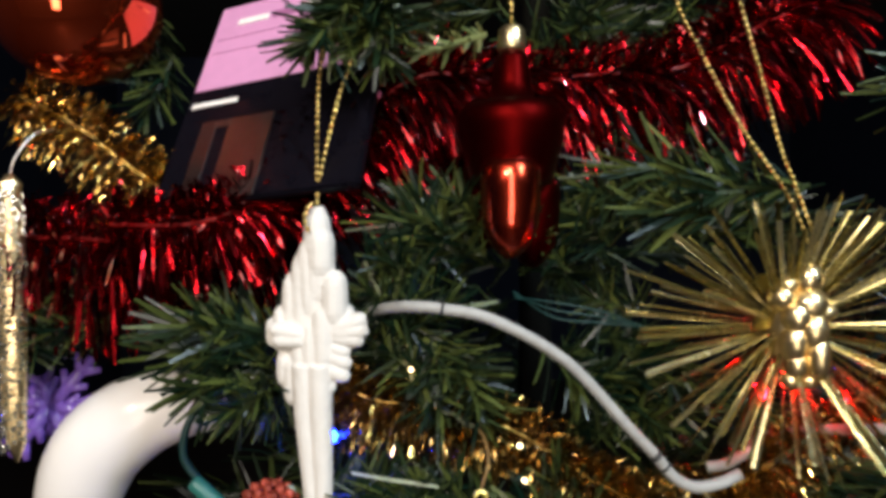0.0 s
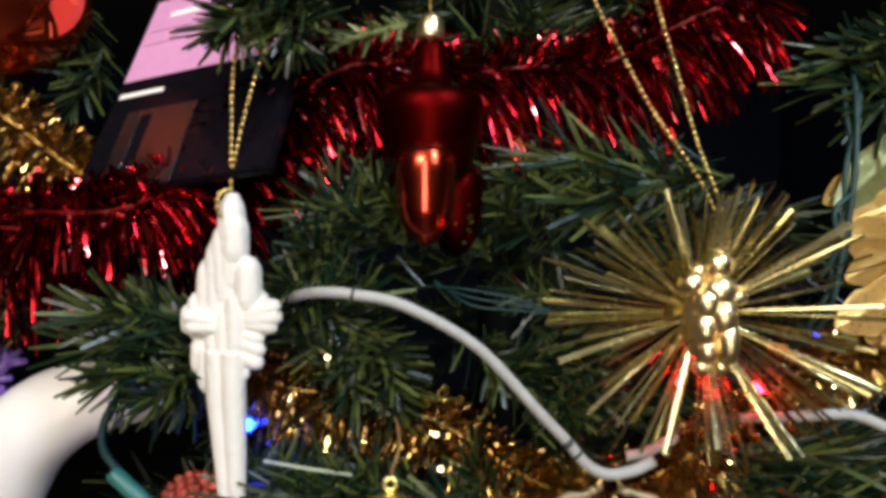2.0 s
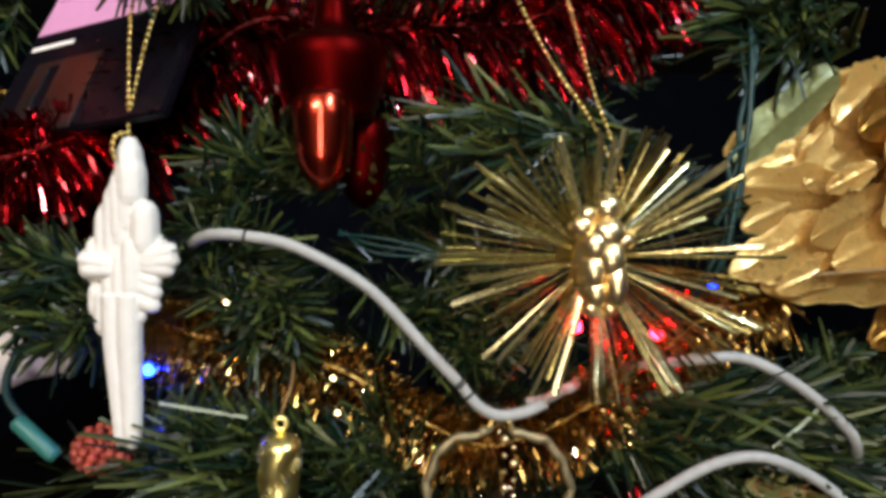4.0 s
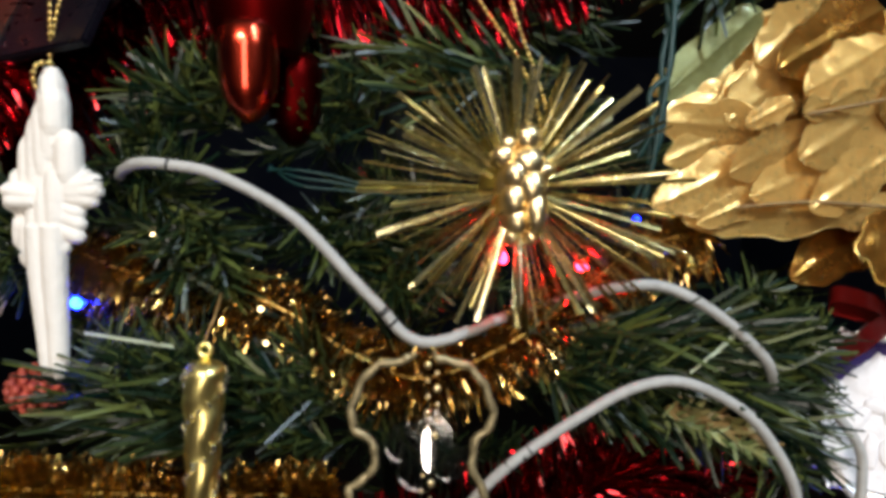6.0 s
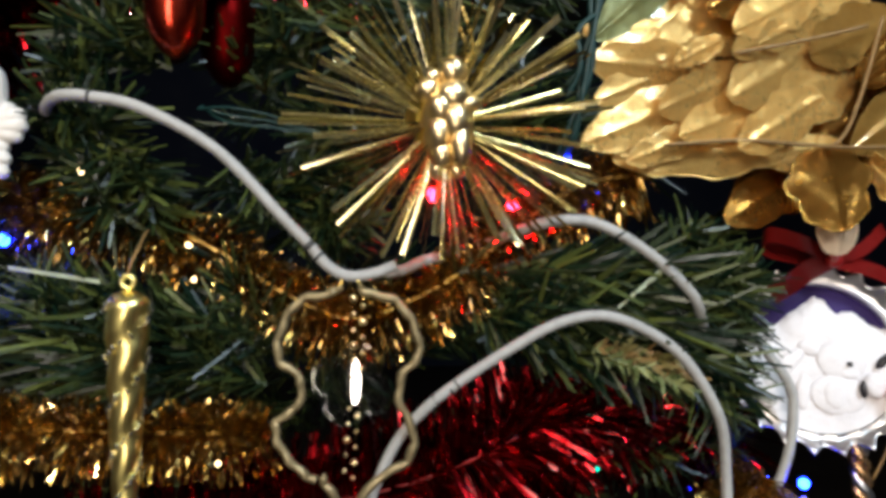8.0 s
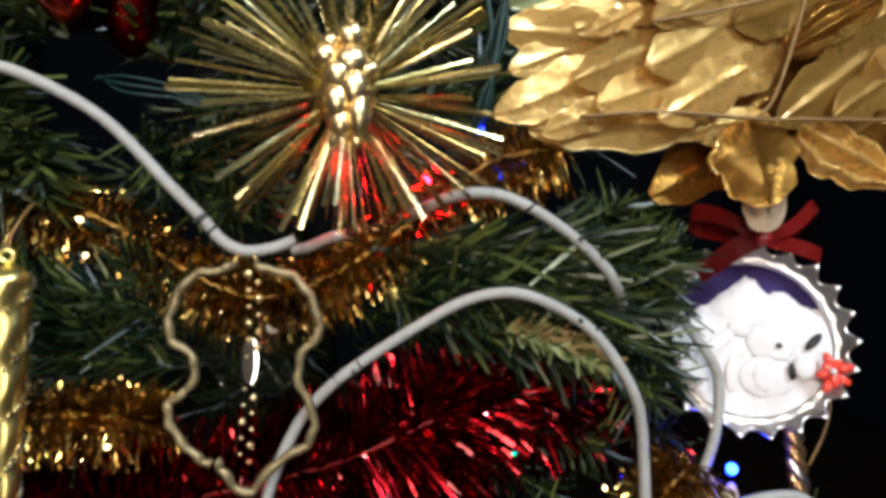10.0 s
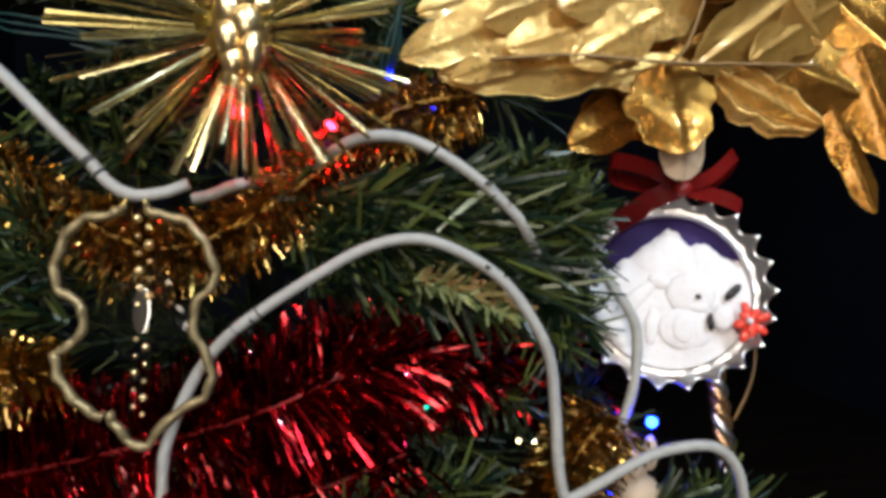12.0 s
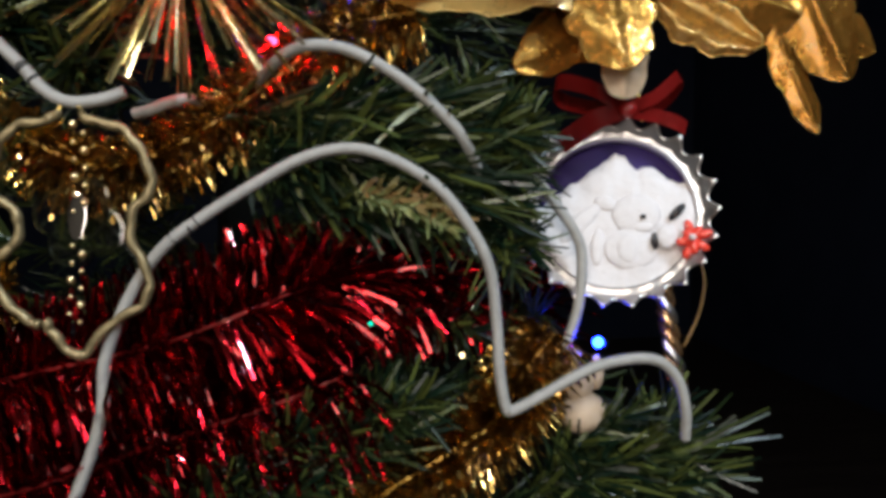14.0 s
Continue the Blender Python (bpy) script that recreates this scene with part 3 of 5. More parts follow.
# ---- white coated cord winding through the boughs ----
cord = thing("white_cord", (0.087, 0.197, 1.139), "grey-white plastic coated cord winding between the boughs", "cord")
CORD_PARTS = (
    ((-0.028, 0.218, 1.1920), (-0.022, 0.207, 1.1945), (-0.014, 0.199, 1.1960), (-0.004, 0.197, 1.1955), (0.012, 0.197, 1.192), (0.035, 0.197, 1.179), (0.055, 0.197, 1.158), (0.064, 0.197, 1.1485), (0.070, 0.197, 1.1415), (0.077, 0.197, 1.138), (0.086, 0.198, 1.1390), (0.0925, 0.199, 1.1415)),
    ((0.089, 0.216, 1.1372), (0.095, 0.215, 1.1385), (0.101, 0.216, 1.1412), (0.106, 0.218, 1.1425), (0.111, 0.226, 1.1430), (0.125, 0.224, 1.1472), (0.137, 0.207, 1.1530), (0.146, 0.199, 1.156), (0.158, 0.199, 1.156), (0.170, 0.199, 1.151), (0.182, 0.199, 1.143), (0.192, 0.199, 1.134), (0.198, 0.201, 1.127), (0.206, 0.212, 1.115)),
    ((0.069, 0.2, 1.008), (0.077, 0.2, 1.028), (0.081, 0.2, 1.043), (0.082, 0.2, 1.056), (0.086, 0.2, 1.068), (0.093, 0.2, 1.082), (0.103, 0.197, 1.094), (0.115, 0.197, 1.103), (0.131, 0.197, 1.113), (0.146, 0.197, 1.121), (0.160, 0.197, 1.124), (0.173, 0.197, 1.121), (0.188, 0.197, 1.112), (0.198, 0.197, 1.100), (0.2055, 0.197, 1.085), (0.208, 0.198, 1.066), (0.209, 0.198, 1.049), (0.211, 0.198, 1.0375), (0.2135, 0.198, 1.036), (0.224, 0.198, 1.041), (0.240, 0.198, 1.049), (0.254, 0.198, 1.052), (0.265, 0.198, 1.051), (0.272, 0.198, 1.044), (0.275, 0.198, 1.033), (0.276, 0.2, 1.022)),
    ((0.226, 0.222, 1.118), (0.235, 0.217, 1.104), (0.240, 0.215, 1.096), (0.243, 0.215, 1.087), (0.242, 0.215, 1.069), (0.237, 0.215, 1.054), (0.230, 0.215, 1.045), (0.222, 0.217, 1.040)),
)
for pts in CORD_PARTS:
    part("cord_length", rod(spline(pts, 8), 0.0019, 10), CORD_WHITE, cord)
for a, b in (((0.0635, 0.197, 1.149), (0.0647, 0.197, 1.1475)), ((0.0668, 0.197, 1.1450), (0.0675, 0.197, 1.1442)), ((0.110, 0.197, 1.0993), (0.1108, 0.197, 1.0999)), ((0.1125, 0.197, 1.1012), (0.113, 0.197, 1.1016)), ((0.105, 0.197, 1.0958), (0.106, 0.197, 1.0966)), ((-0.0045, 0.197, 1.1956), (-0.0035, 0.197, 1.1954))):
    part("joint_ring", rod([a, b], 0.00205, 10), MARK_GREY, cord, "dark ring round the cord")

# ---- plaster icicle ----
icicle = thing("icicle_ornament", (-0.044, 0.209, 1.228), "white plaster icicle with a carved rosette, hung on gold cord", "ornament")
bm = bmesh.new()


def drip(x0, z0, x1, z1, r, y=0.206):
    """A rounded plaster ridge from one end to the other."""
    a, b = Vector((x0, y, z0)), Vector((x1, y, z1))
    d = (b - a) / 8
    tube(bm, [a + d * k for k in range(9)], lambda t: r * (0.45, 0.86, 0.98, 1, 1, 1, 0.98, 0.86, 0.45)[round(t * 8)], 12)


# shaft of three flutes, tapering to a rounded tip
for dx, dy, w in ((-0.0029, 0.0, 0.0040), (0.0026, -0.0010, 0.0042), (0.0, 0.0012, 0.0046)):
    tube(bm, [(-0.0465 + dx, 0.207 + dy, 1.176), (-0.0463 + dx * 0.95, 0.207 + dy, 1.160), (-0.0452 + dx * 0.75, 0.207 + dy * 0.8, 1.140), (-0.0448 + dx * 0.65, 0.207 + dy * 0.7, 1.1285), (-0.0447 + dx * 0.6, 0.207 + dy * 0.7, 1.1262), (-0.0447 + dx * 0.5, 0.207, 1.1250)], lambda t, w=w: w * (1.0, 0.95, 0.82, 0.72, 0.55, 0.2)[round(t * 5)], 14)
# upright ridges laid side by side, the middle ones proud
for x, hi, lo, r, y in ((0.0000, 46, 12, 0.0036, 0.2045), (0.0012, 39, 22, 0.0036, 0.2035), (-0.0024, 36, 8, 0.0035, 0.2050), (-0.0052, 31, 2, 0.0031, 0.2055), (-0.0086, 24, 0, 0.0029, 0.2065), (-0.0122, 13, -3, 0.0027, 0.2070), (-0.0150, 9, -1, 0.0024, 0.2075),
                        (0.0056, 25, 6, 0.0035, 0.2030), (0.0084, 14, 2, 0.0030, 0.2045), (-0.0112, -2, -14, 0.0024, 0.2060), (-0.0085, -3, -20, 0.0026, 0.2050), (-0.0052, 2, -21, 0.0030, 0.2045), (-0.0018, 10, -21, 0.0030, 0.2035), (0.0020, 14, -10, 0.0030, 0.2025)):
    drip(-0.0448 + x, 1.182 + hi / 1000, -0.0448 + x, 1.182 + lo / 1000, r * 1.32, y + 0.0040)
# side petals fanning out from the rosette
for x0, z0, x1, z1, r in ((0.003, 5.5, 0.0140, 9.5, 0.0029), (0.003, 4.5, 0.0146, 5.5, 0.0029), (0.003, 3.5, 0.0132, 1.8, 0.0026), (0.000, 1.5, 0.0094, -2.2, 0.0025), (0.000, -1.5, 0.0096, -6.2, 0.0026), (-0.001, -5.0, 0.0090, -10.6, 0.0027), (-0.002, -9.5, 0.0048, -14.6, 0.0025),
                          (-0.004, 4.0, -0.0160, 6.0, 0.0024), (-0.004, 2.0, -0.0150, 2.0, 0.0024)):
    drip(-0.0448 + x0, 1.182 + z0 / 1000, -0.0446 + x1 * (1.14 if x1 > 0 else 1.0), 1.182 + z1 / 1000, r * 1.08, 0.2062)
for x, z, w, h in ((-0.001, 4, 0.0105, 0.012), (-0.001, 18, 0.0058, 0.020), (-0.002, -6, 0.0070, 0.014)):
    ball(bm, (-0.0448 + x, 0.2085, 1.182 + z / 1000), 1, (w, 0.0036, h), 20, 12)
body = part("carved_icicle", bm, PLASTER, icicle)
fuse = body.modifiers.new("fuse", "REMESH")
fuse.mode, fuse.voxel_size, fuse.use_smooth_shade = "VOXEL", 0.00045, True
worn = body.modifiers.new("worn", "SMOOTH")
worn.factor, worn.iterations = 0.5, 2


def twisted_cord(parent, pts, r=0.0006, pitch=0.0023):
    """A gold cord of tight round knots."""
    P = spline(pts, 14)
    run = [0.0]
    for a, c in zip(P, P[1:]):
        run.append(run[-1] + (c - a).length)
    steps = max(int(run[-1] / pitch * 8), 8)
    line, i = [], 0
    for s in range(steps + 1):
        want = run[-1] * s / steps
        while i < len(P) - 2 and run[i + 1] < want:
            i += 1
        line.append(P[i].lerp(P[i + 1], (want - run[i]) / max(run[i + 1] - run[i], 1e-9)))
    bm = tube(bmesh.new(), line, lambda t: r * (0.30 + 1.05 * abs(math.sin(math.pi * t * steps / 8))), 7)
    return part("hanging_cord", bm, GOLD_CORD, parent, "knotted gold hanging cord")


twisted_cord(icicle, ((-0.0450, 0.2085, 1.226), (-0.0447, 0.2075, 1.240), (-0.0438, 0.208, 1.270), (-0.041, 0.214, 1.292)))
twisted_cord(icicle, ((-0.0450, 0.2085, 1.226), (-0.0440, 0.207, 1.236), (-0.0375, 0.206, 1.262), (-0.033, 0.208, 1.277), (-0.033, 0.213, 1.290)), 0.0006)
twisted_cord(icicle, ((-0.0466, 0.2026, 1.2195), (-0.0478, 0.2026, 1.2235), (-0.0468, 0.2032, 1.2278), (-0.0445, 0.206, 1.2290)))

# ---- floppy disk ----
def floppy():
    o = Vector((-0.0966, 0.2443, 1.2598))
    ux = Vector((0.929, -0.358, 0.089)).normalized()
    uz = Vector((0.106, 0.489, 0.866))
    uz = (uz - ux * uz.dot(ux)).normalized()
    uy = uz.cross(ux)
    m = Matrix((ux, uy, uz)).transposed().to_4x4()
    m.translation = o
    m = m @ Matrix.Scale(1.07, 4)
    # plate coordinates: x across, z up from the shutter's upper corner
    disk = thing("floppy_disk", o, "black plastic floppy disk with a pink paper label, hung shutter down", "floppy disk")

    def plate(name, x0, x1, z0, z1, y0, y1, mat, label="", parent=disk):
        bm = block(bmesh.new(), (x1 - x0, y1 - y0, z1 - z0), m @ Matrix.Translation(((x0 + x1) / 2, (y0 + y1) / 2, (z0 + z1) / 2)))
        return part(name, bm, mat, parent, label, smooth=False)

    plate("case", -0.0078, 0.070, -0.034, 0.060, 0.0, 0.0033, BLACK_PLASTIC)
    plate("shutter", 0.003, 0.0095, -0.0335, 0.0, -0.0006, 0.0, SHUTTER, "dull grey metal sliding shutter")
    plate("shutter", 0.0150, 0.033, -0.0335, 0.0, -0.0006, 0.0, SHUTTER, "dull grey metal sliding shutter")
    plate("shutter", 0.0095, 0.0150, -0.003, 0.0, -0.0006, 0.0, SHUTTER, "dull grey metal sliding shutter")
    lab = plate("label", -0.006, 0.060, 0.016, 0.059, -0.0004, 0.0, PINK_PAPER, "pink paper label with a printed head")
    plate("white_strip", -0.0050, 0.0150, 0.0078, 0.0100, -0.0004, 0.0, WHITE_PAPER, "small white printed strip")
    plate("print_bar", 0.004, 0.018, 0.0475, 0.0505, -0.0007, -0.0004, WHITE_PAPER, "white printed bar", lab)
    plate("print_bar", 0.020, 0.038, 0.0475, 0.0508, -0.0007, -0.0004, INK, "illegible dark print", lab)
    for z in (0.041, 0.034):
        plate("print_bar", -0.004, 0.040, z, z + 0.0003, -0.0006, -0.0004, INK, "faint writing line", lab)
    return disk


floppy()

# ---- red hanging ornament with two lobes ----
bell = thing("red_lacquer_ornament", (0.0205, 0.214, 1.293), "dark red lacquered hanging ornament with rounded lobes and gold cap", "ornament")
bm = lathe(bmesh.new(), [(0.0040, 1.282), (0.0056, 1.279), (0.0066, 1.271), (0.0078, 1.2655), (0.0162, 1.2632), (0.0188, 1.2595), (0.0184, 1.255), (0.0168, 1.247), (0.0148, 1.2395), (0.0138, 1.236), (0.006, 1.2355)], (0.0205, 0.220, 0), 40)
# Shoulder and rear lobes wear the darkened copy in place of real shade.
part("shoulder", bm, RED_SHADED, bell)
for x, y, r, z0, lacquer in ((0.0188, 0.2085, 0.0094, 1.2105, RED_CHROME), (0.0300, 0.2330, 0.0095, 1.2060, RED_SHADED), (0.0130, 0.2270, 0.0080, 1.2130, RED_SHADED)):
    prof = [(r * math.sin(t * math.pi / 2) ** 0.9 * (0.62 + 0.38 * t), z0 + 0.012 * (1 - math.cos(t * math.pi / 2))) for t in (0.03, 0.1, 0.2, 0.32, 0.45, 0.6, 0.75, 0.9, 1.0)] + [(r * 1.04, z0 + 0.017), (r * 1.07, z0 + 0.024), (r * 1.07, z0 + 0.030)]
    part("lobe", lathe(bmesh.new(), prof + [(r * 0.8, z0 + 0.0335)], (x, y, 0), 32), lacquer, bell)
part("cap", lathe(bmesh.new(), [(0.0042, 1.2815), (0.0048, 1.283), (0.0044, 1.289), (0.0030, 1.2905), (0.0010, 1.291)], (0.0205, 0.220, 0), 20, lambda a, h: 1 + 0.05 * math.cos(10 * a)), GOLD, bell, "small gold crown cap")
twisted_cord(bell, ((0.0205, 0.220, 1.290), (0.020, 0.221, 1.305), (0.018, 0.226, 1.325)))

# ---- orange red bauble ----
bauble = thing("glass_bauble", (-0.1425, 0.247, 1.346), "shiny orange-red glass bauble", "bauble")
part("globe", ball(bmesh.new(), (-0.1425, 0.247, 1.3055), 0.0305, u=48, v=32), ORANGE_CHROME, bauble)
part("cap", lathe(bmesh.new(), [(0.0062, 1.337), (0.0066, 1.339), (0.0064, 1.345), (0.0050, 1.346)], (-0.1425, 0.247, 0), 24, lambda a, h: 1 + 0.05 * math.cos(12 * a)), GOLD, bauble, "gold metal cap")
part("hanger", rod([Vector((-0.1425 + 0.003 * math.cos(a), 0.247, 1.348 + 0.004 * math.sin(a))) for a in [k * 0.4 for k in range(16)]], 0.0005, 5), GOLD, bauble)

# ---- gold starburst with a small gilt figure ----
burst = thing("starburst_ornament", (0.109, 0.2, 1.189), "gold foil starburst of thin strips round a gilt cluster", "ornament")
STAR = Vector((0.109, 0.203, 1.189))
star_rng = random.Random(77)
strip_meshes = []
for k in range(4):
    # a flat foil strip with a shallow fold and blunt ends
    bm = bmesh.new()
    w = 0.00070 + 0.00013 * k
    rows = [[bm.verts.new((x, v * w * q, v * v * w * 0.5)) for v in (-1, -0.5, 0, 0.5, 1)] for x, q in ((0.004, 0.7), (0.030, 1.0), (0.0500, 1.05))]
    for a, b in zip(rows, rows[1:]):
        for v in range(4):
            bm.faces.new((a[v], a[v + 1], b[v + 1], b[v]))
    bmesh.ops.solidify(bm, geom=bm.faces[:], thickness=0.00018)
    me = bpy.data.meshes.new("foil_strip")
    bm.to_mesh(me)
    bm.free()
    me.shade_smooth()
    me.materials.append(OLIVE_FOIL)
    strip_meshes.append(me)
for k in range(150):
    a = k * 2.39996 + star_rng.uniform(-0.12, 0.12)
    tilt = star_rng.uniform(-0.62, 0.40)
    d = Vector((math.cos(a) * math.cos(tilt), math.sin(tilt), math.sin(a) * math.cos(tilt)))
    reach = (0.050 + 0.005 * abs(math.cos(a)) - 0.007 * max(math.sin(a), 0)) * star_rng.uniform(0.80, 1.05)
    ob = new("foil_strip", strip_meshes[k % 4])
    ob.parent = burst
    ob.matrix_basis = Matrix.Translation(STAR - Vector(burst.location)) @ aim((0, 0, 0), d, star_rng.uniform(0, 6.28)) @ Matrix.Diagonal((reach / 0.05, 1, 1, 1))
for x, y, z, r, s in ((0.111, 0.196, 1.205, 0.0043, (1, 1, 1)), (0.111, 0.195, 1.197, 0.0046, (1.1, 1, 1)), (0.103, 0.196, 1.199, 0.0036, (1, 1, 1)), (0.1045, 0.195, 1.203, 0.0026, (1, 1, 1)), (0.116, 0.195, 1.1945, 0.0030, (1.2, 1, 0.8)),
                      (0.107, 0.1945, 1.193, 0.0038, (1, 1, 1.2)), (0.112, 0.194, 1.189, 0.0040, (1, 1, 1.3)), (0.1065, 0.195, 1.185, 0.0040, (0.9, 1, 1.3)), (0.1135, 0.1935, 1.1805, 0.0036, (0.85, 1, 1.7)), (0.1075, 0.195, 1.178, 0.0030, (1, 1, 1.4)), (0.1065, 0.196, 1.1725, 0.0025, (1, 1, 1)), (0.1125, 0.196, 1.1725, 0.0022, (1, 1, 1)), (0.1095, 0.199, 1.189, 0.0075, (1, 0.7, 1.8))):
    part("gilt_bead", ball(bmesh.new(), (x, y, z), r * 1.22, s, 16, 12), GOLD, burst)
for pts, w in ((((0.106, 0.198, 1.192), (0.100, 0.1965, 1.1935), (0.0955, 0.199, 1.190)), 0.009), (((0.106, 0.198, 1.186), (0.100, 0.1965, 1.182), (0.097, 0.199, 1.176)), 0.007), (((0.106, 0.198, 1.2), (0.100, 0.1965, 1.203), (0.096, 0.199, 1.204)), 0.006)):
    part("wing", ribbon(bmesh.new(), spline(pts, 5), lambda t, w=w: w * (0.5 + math.sin(t * 3.1) * 0.6), (0.1, -0.3, 1), 0.0003), YELLOW_GOLD, burst, "crumpled yellow gold foil wing")
twisted_cord(burst, ((0.112, 0.199, 1.204), (0.1185, 0.203, 1.214), (0.116, 0.207, 1.228), (0.110, 0.210, 1.247), (0.1025, 0.210, 1.272), (0.0955, 0.212, 1.298), (0.092, 0.222, 1.33)), 0.0006)
twisted_cord(burst, ((0.112, 0.199, 1.204), (0.1165, 0.203, 1.213), (0.110, 0.207, 1.233), (0.096, 0.210, 1.255), (0.082, 0.210, 1.280), (0.075, 0.212, 1.296), (0.07, 0.222, 1.33)), 0.0006)

# ---- twisted gold drop ----
drop = thing("twisted_drop_ornament", (0.008, 0.193, 1.140), "shiny gold twisted drop with glitter spiral lines", "ornament")
top, low = 1.1345, 1.056


def drop_radius(z):
    u = (top - z) / (top - low)
    return 0.0067 * (1 - 0.55 * u) * min(1.0, math.sqrt(max(u, 0.0) / 0.045 + 0.02))


bm = bmesh.new()
rings = []
for s in range(60):
    z = top - (top - low) * s / 59
    ring = []
    for k in range(36):
        a = 2 * math.pi * k / 36
        q = drop_radius(z) * (1 + 0.085 * math.cos(2 * (a + (top - z) * 195)))
        ring.append(bm.verts.new((0.008 + q * math.cos(a) - 0.0025 * (top - z) / 0.07, 0.193 + q * math.sin(a), z)))
    rings.append(ring)
for a, b in zip(rings, rings[1:]):
    for k in range(36):
        bm.faces.new((a[k], b[k], b[(k + 1) % 36], a[(k + 1) % 36]))
bm.faces.new(rings[0]), bm.faces.new(list(reversed(rings[-1])))
part("twisted_body", bm, YELLOW_GOLD, drop)
bm = bmesh.new()
glit = random.Random(4)
for line in range(2):
    for s in range(110):
        z = top - 0.002 - (top - low - 0.004) * s / 110
        a = -(top - z) * 195 + line * math.pi + math.pi / 2 + glit.uniform(-0.22, 0.22)
        q = drop_radius(z) * glit.uniform(1.0, 1.14)
        bmesh.ops.create_icosphere(bm, subdivisions=1, radius=glit.uniform(0.0003, 0.0008), matrix=Matrix.Translation((0.008 + q * math.cos(a) - 0.0025 * (top - z) / 0.07, 0.193 + q * math.sin(a), z)))
part("glitter_spiral", bm, GLITTER, drop, "silvery glitter spiral", smooth=False, kind="stuff")
part("ring", rod([(0.008 + 0.0019 * math.cos(k * 0.45), 0.193, 1.1370 + 0.0019 * math.sin(k * 0.45)) for k in range(14)], 0.0009, 8, True), YELLOW_GOLD, drop)
part("hook", rod(spline(((0.008, 0.193, 1.1385), (0.0088, 0.193, 1.142), (0.0105, 0.195, 1.147), (0.010, 0.203, 1.152), (0.008, 0.212, 1.153)), 6), 0.0005, 6), BROWN_WIRE, drop)

# ---- gingerbread shaped wire frame with a clear flower ----
frame_thing = thing("wire_frame_ornament", (0.077, 0.196, 1.133), "dull gold crimped wire frame with a clear acrylic flower", "ornament")
A = ((0.0735, 0.196, 1.1345), (0.071, 0.196, 1.1325), (0.061, 0.196, 1.130), (0.055, 0.196, 1.121), (0.054, 0.196, 1.111), (0.061, 0.196, 1.104), (0.0595, 0.196, 1.095), (0.053, 0.196, 1.090), (0.054, 0.196, 1.082), (0.060, 0.196, 1.074), (0.0655, 0.196, 1.070))
B = ((0.0675, 0.1955, 1.0715), (0.070, 0.1955, 1.067), (0.077, 0.196, 1.0605), (0.086, 0.196, 1.070), (0.096, 0.196, 1.076), (0.098, 0.196, 1.085), (0.0935, 0.196, 1.096), (0.0945, 0.196, 1.105), (0.100, 0.196, 1.112), (0.098, 0.196, 1.122), (0.092, 0.196, 1.130), (0.083, 0.196, 1.1325), (0.081, 0.196, 1.135))
for pts in (A, B):
    P = spline(pts, 10)
    for i, p in enumerate(P):
        p.x += 0.00034 * math.sin(i * 0.7)
        p.z += 0.00034 * math.cos(i * 0.7)
    part("crimped_wire", rod(P, lambda t: 0.00145 + 0.00016 * math.sin(t * 90), 8), PALE_GOLD, frame_thing)
# flat clear flower with four round petals; its bright centre is an added glint
bm = bmesh.new()
rim = []
for y, inset in ((0.1964, 0.88), (0.1968, 1.0), (0.1978, 1.0)):
    ring = []
    for k in range(72):
        a = 2 * math.pi * k / 72
        q = 0.0145 * inset * (0.66 + 0.34 * abs(math.cos(2 * a + 0.75)) ** 0.6)
        ring.append(bm.verts.new((0.078 + q * math.cos(a), y - 0.10 * q * math.cos(a), 1.1015 + q * math.sin(a))))
    rim.append(ring)
for a, b in zip(rim, rim[1:]):
    for k in range(72):
        bm.faces.new((a[k], a[(k + 1) % 72], b[(k + 1) % 72], b[k]))
bm.faces.new(rim[0]), bm.faces.new(list(reversed(rim[2])))
bmesh.ops.recalc_face_normals(bm, faces=bm.faces)
part("clear_flower", bm, CLEAR, frame_thing, "clear acrylic four-petal flower", smooth=False)
# Added mirror plate, tilted to throw the doorway light back as a glint.
tilt = Vector((-0.027, -0.9765, 0.191)).to_track_quat("Y", "Z").to_matrix().to_4x4()
bm = ball(bmesh.new(), (0.0787, 0.1940, 1.1035), 1, (0.0027, 0.00014, 0.0074), 24, 16, tilt)
part("flower_heart", bm, GLINT_CHROME, frame_thing, "small mirror plate added to make the flower's glint")
bm = bmesh.new()
for k in range(24):
    z = 1.131 - k * 0.0026
    ball(bm, (0.0795 - 0.0025 * max(0, (1.115 - z)) / 0.03 + (0.002 if k % 2 else -0.001), 0.1945, z), 0.0008 + 0.0005 * (k % 3 == 0), u=8, v=6)
part("bead_chain", bm, GOLD, frame_thing, "string of tiny gold beads", kind="stuff")
part("hanger", rod(spline(((0.0735, 0.196, 1.1345), (0.077, 0.197, 1.139), (0.081, 0.196, 1.135)), 6), 0.0005, 6), GOLD_CORD, frame_thing)

# ---- gold fabric leaves ----
spray = thing("gold_leaf_spray", (0.262, 0.222, 1.19), "large spray of crinkled gold fabric leaves on wire stems", "artificial leaves")
leaf_rng = random.Random(9)


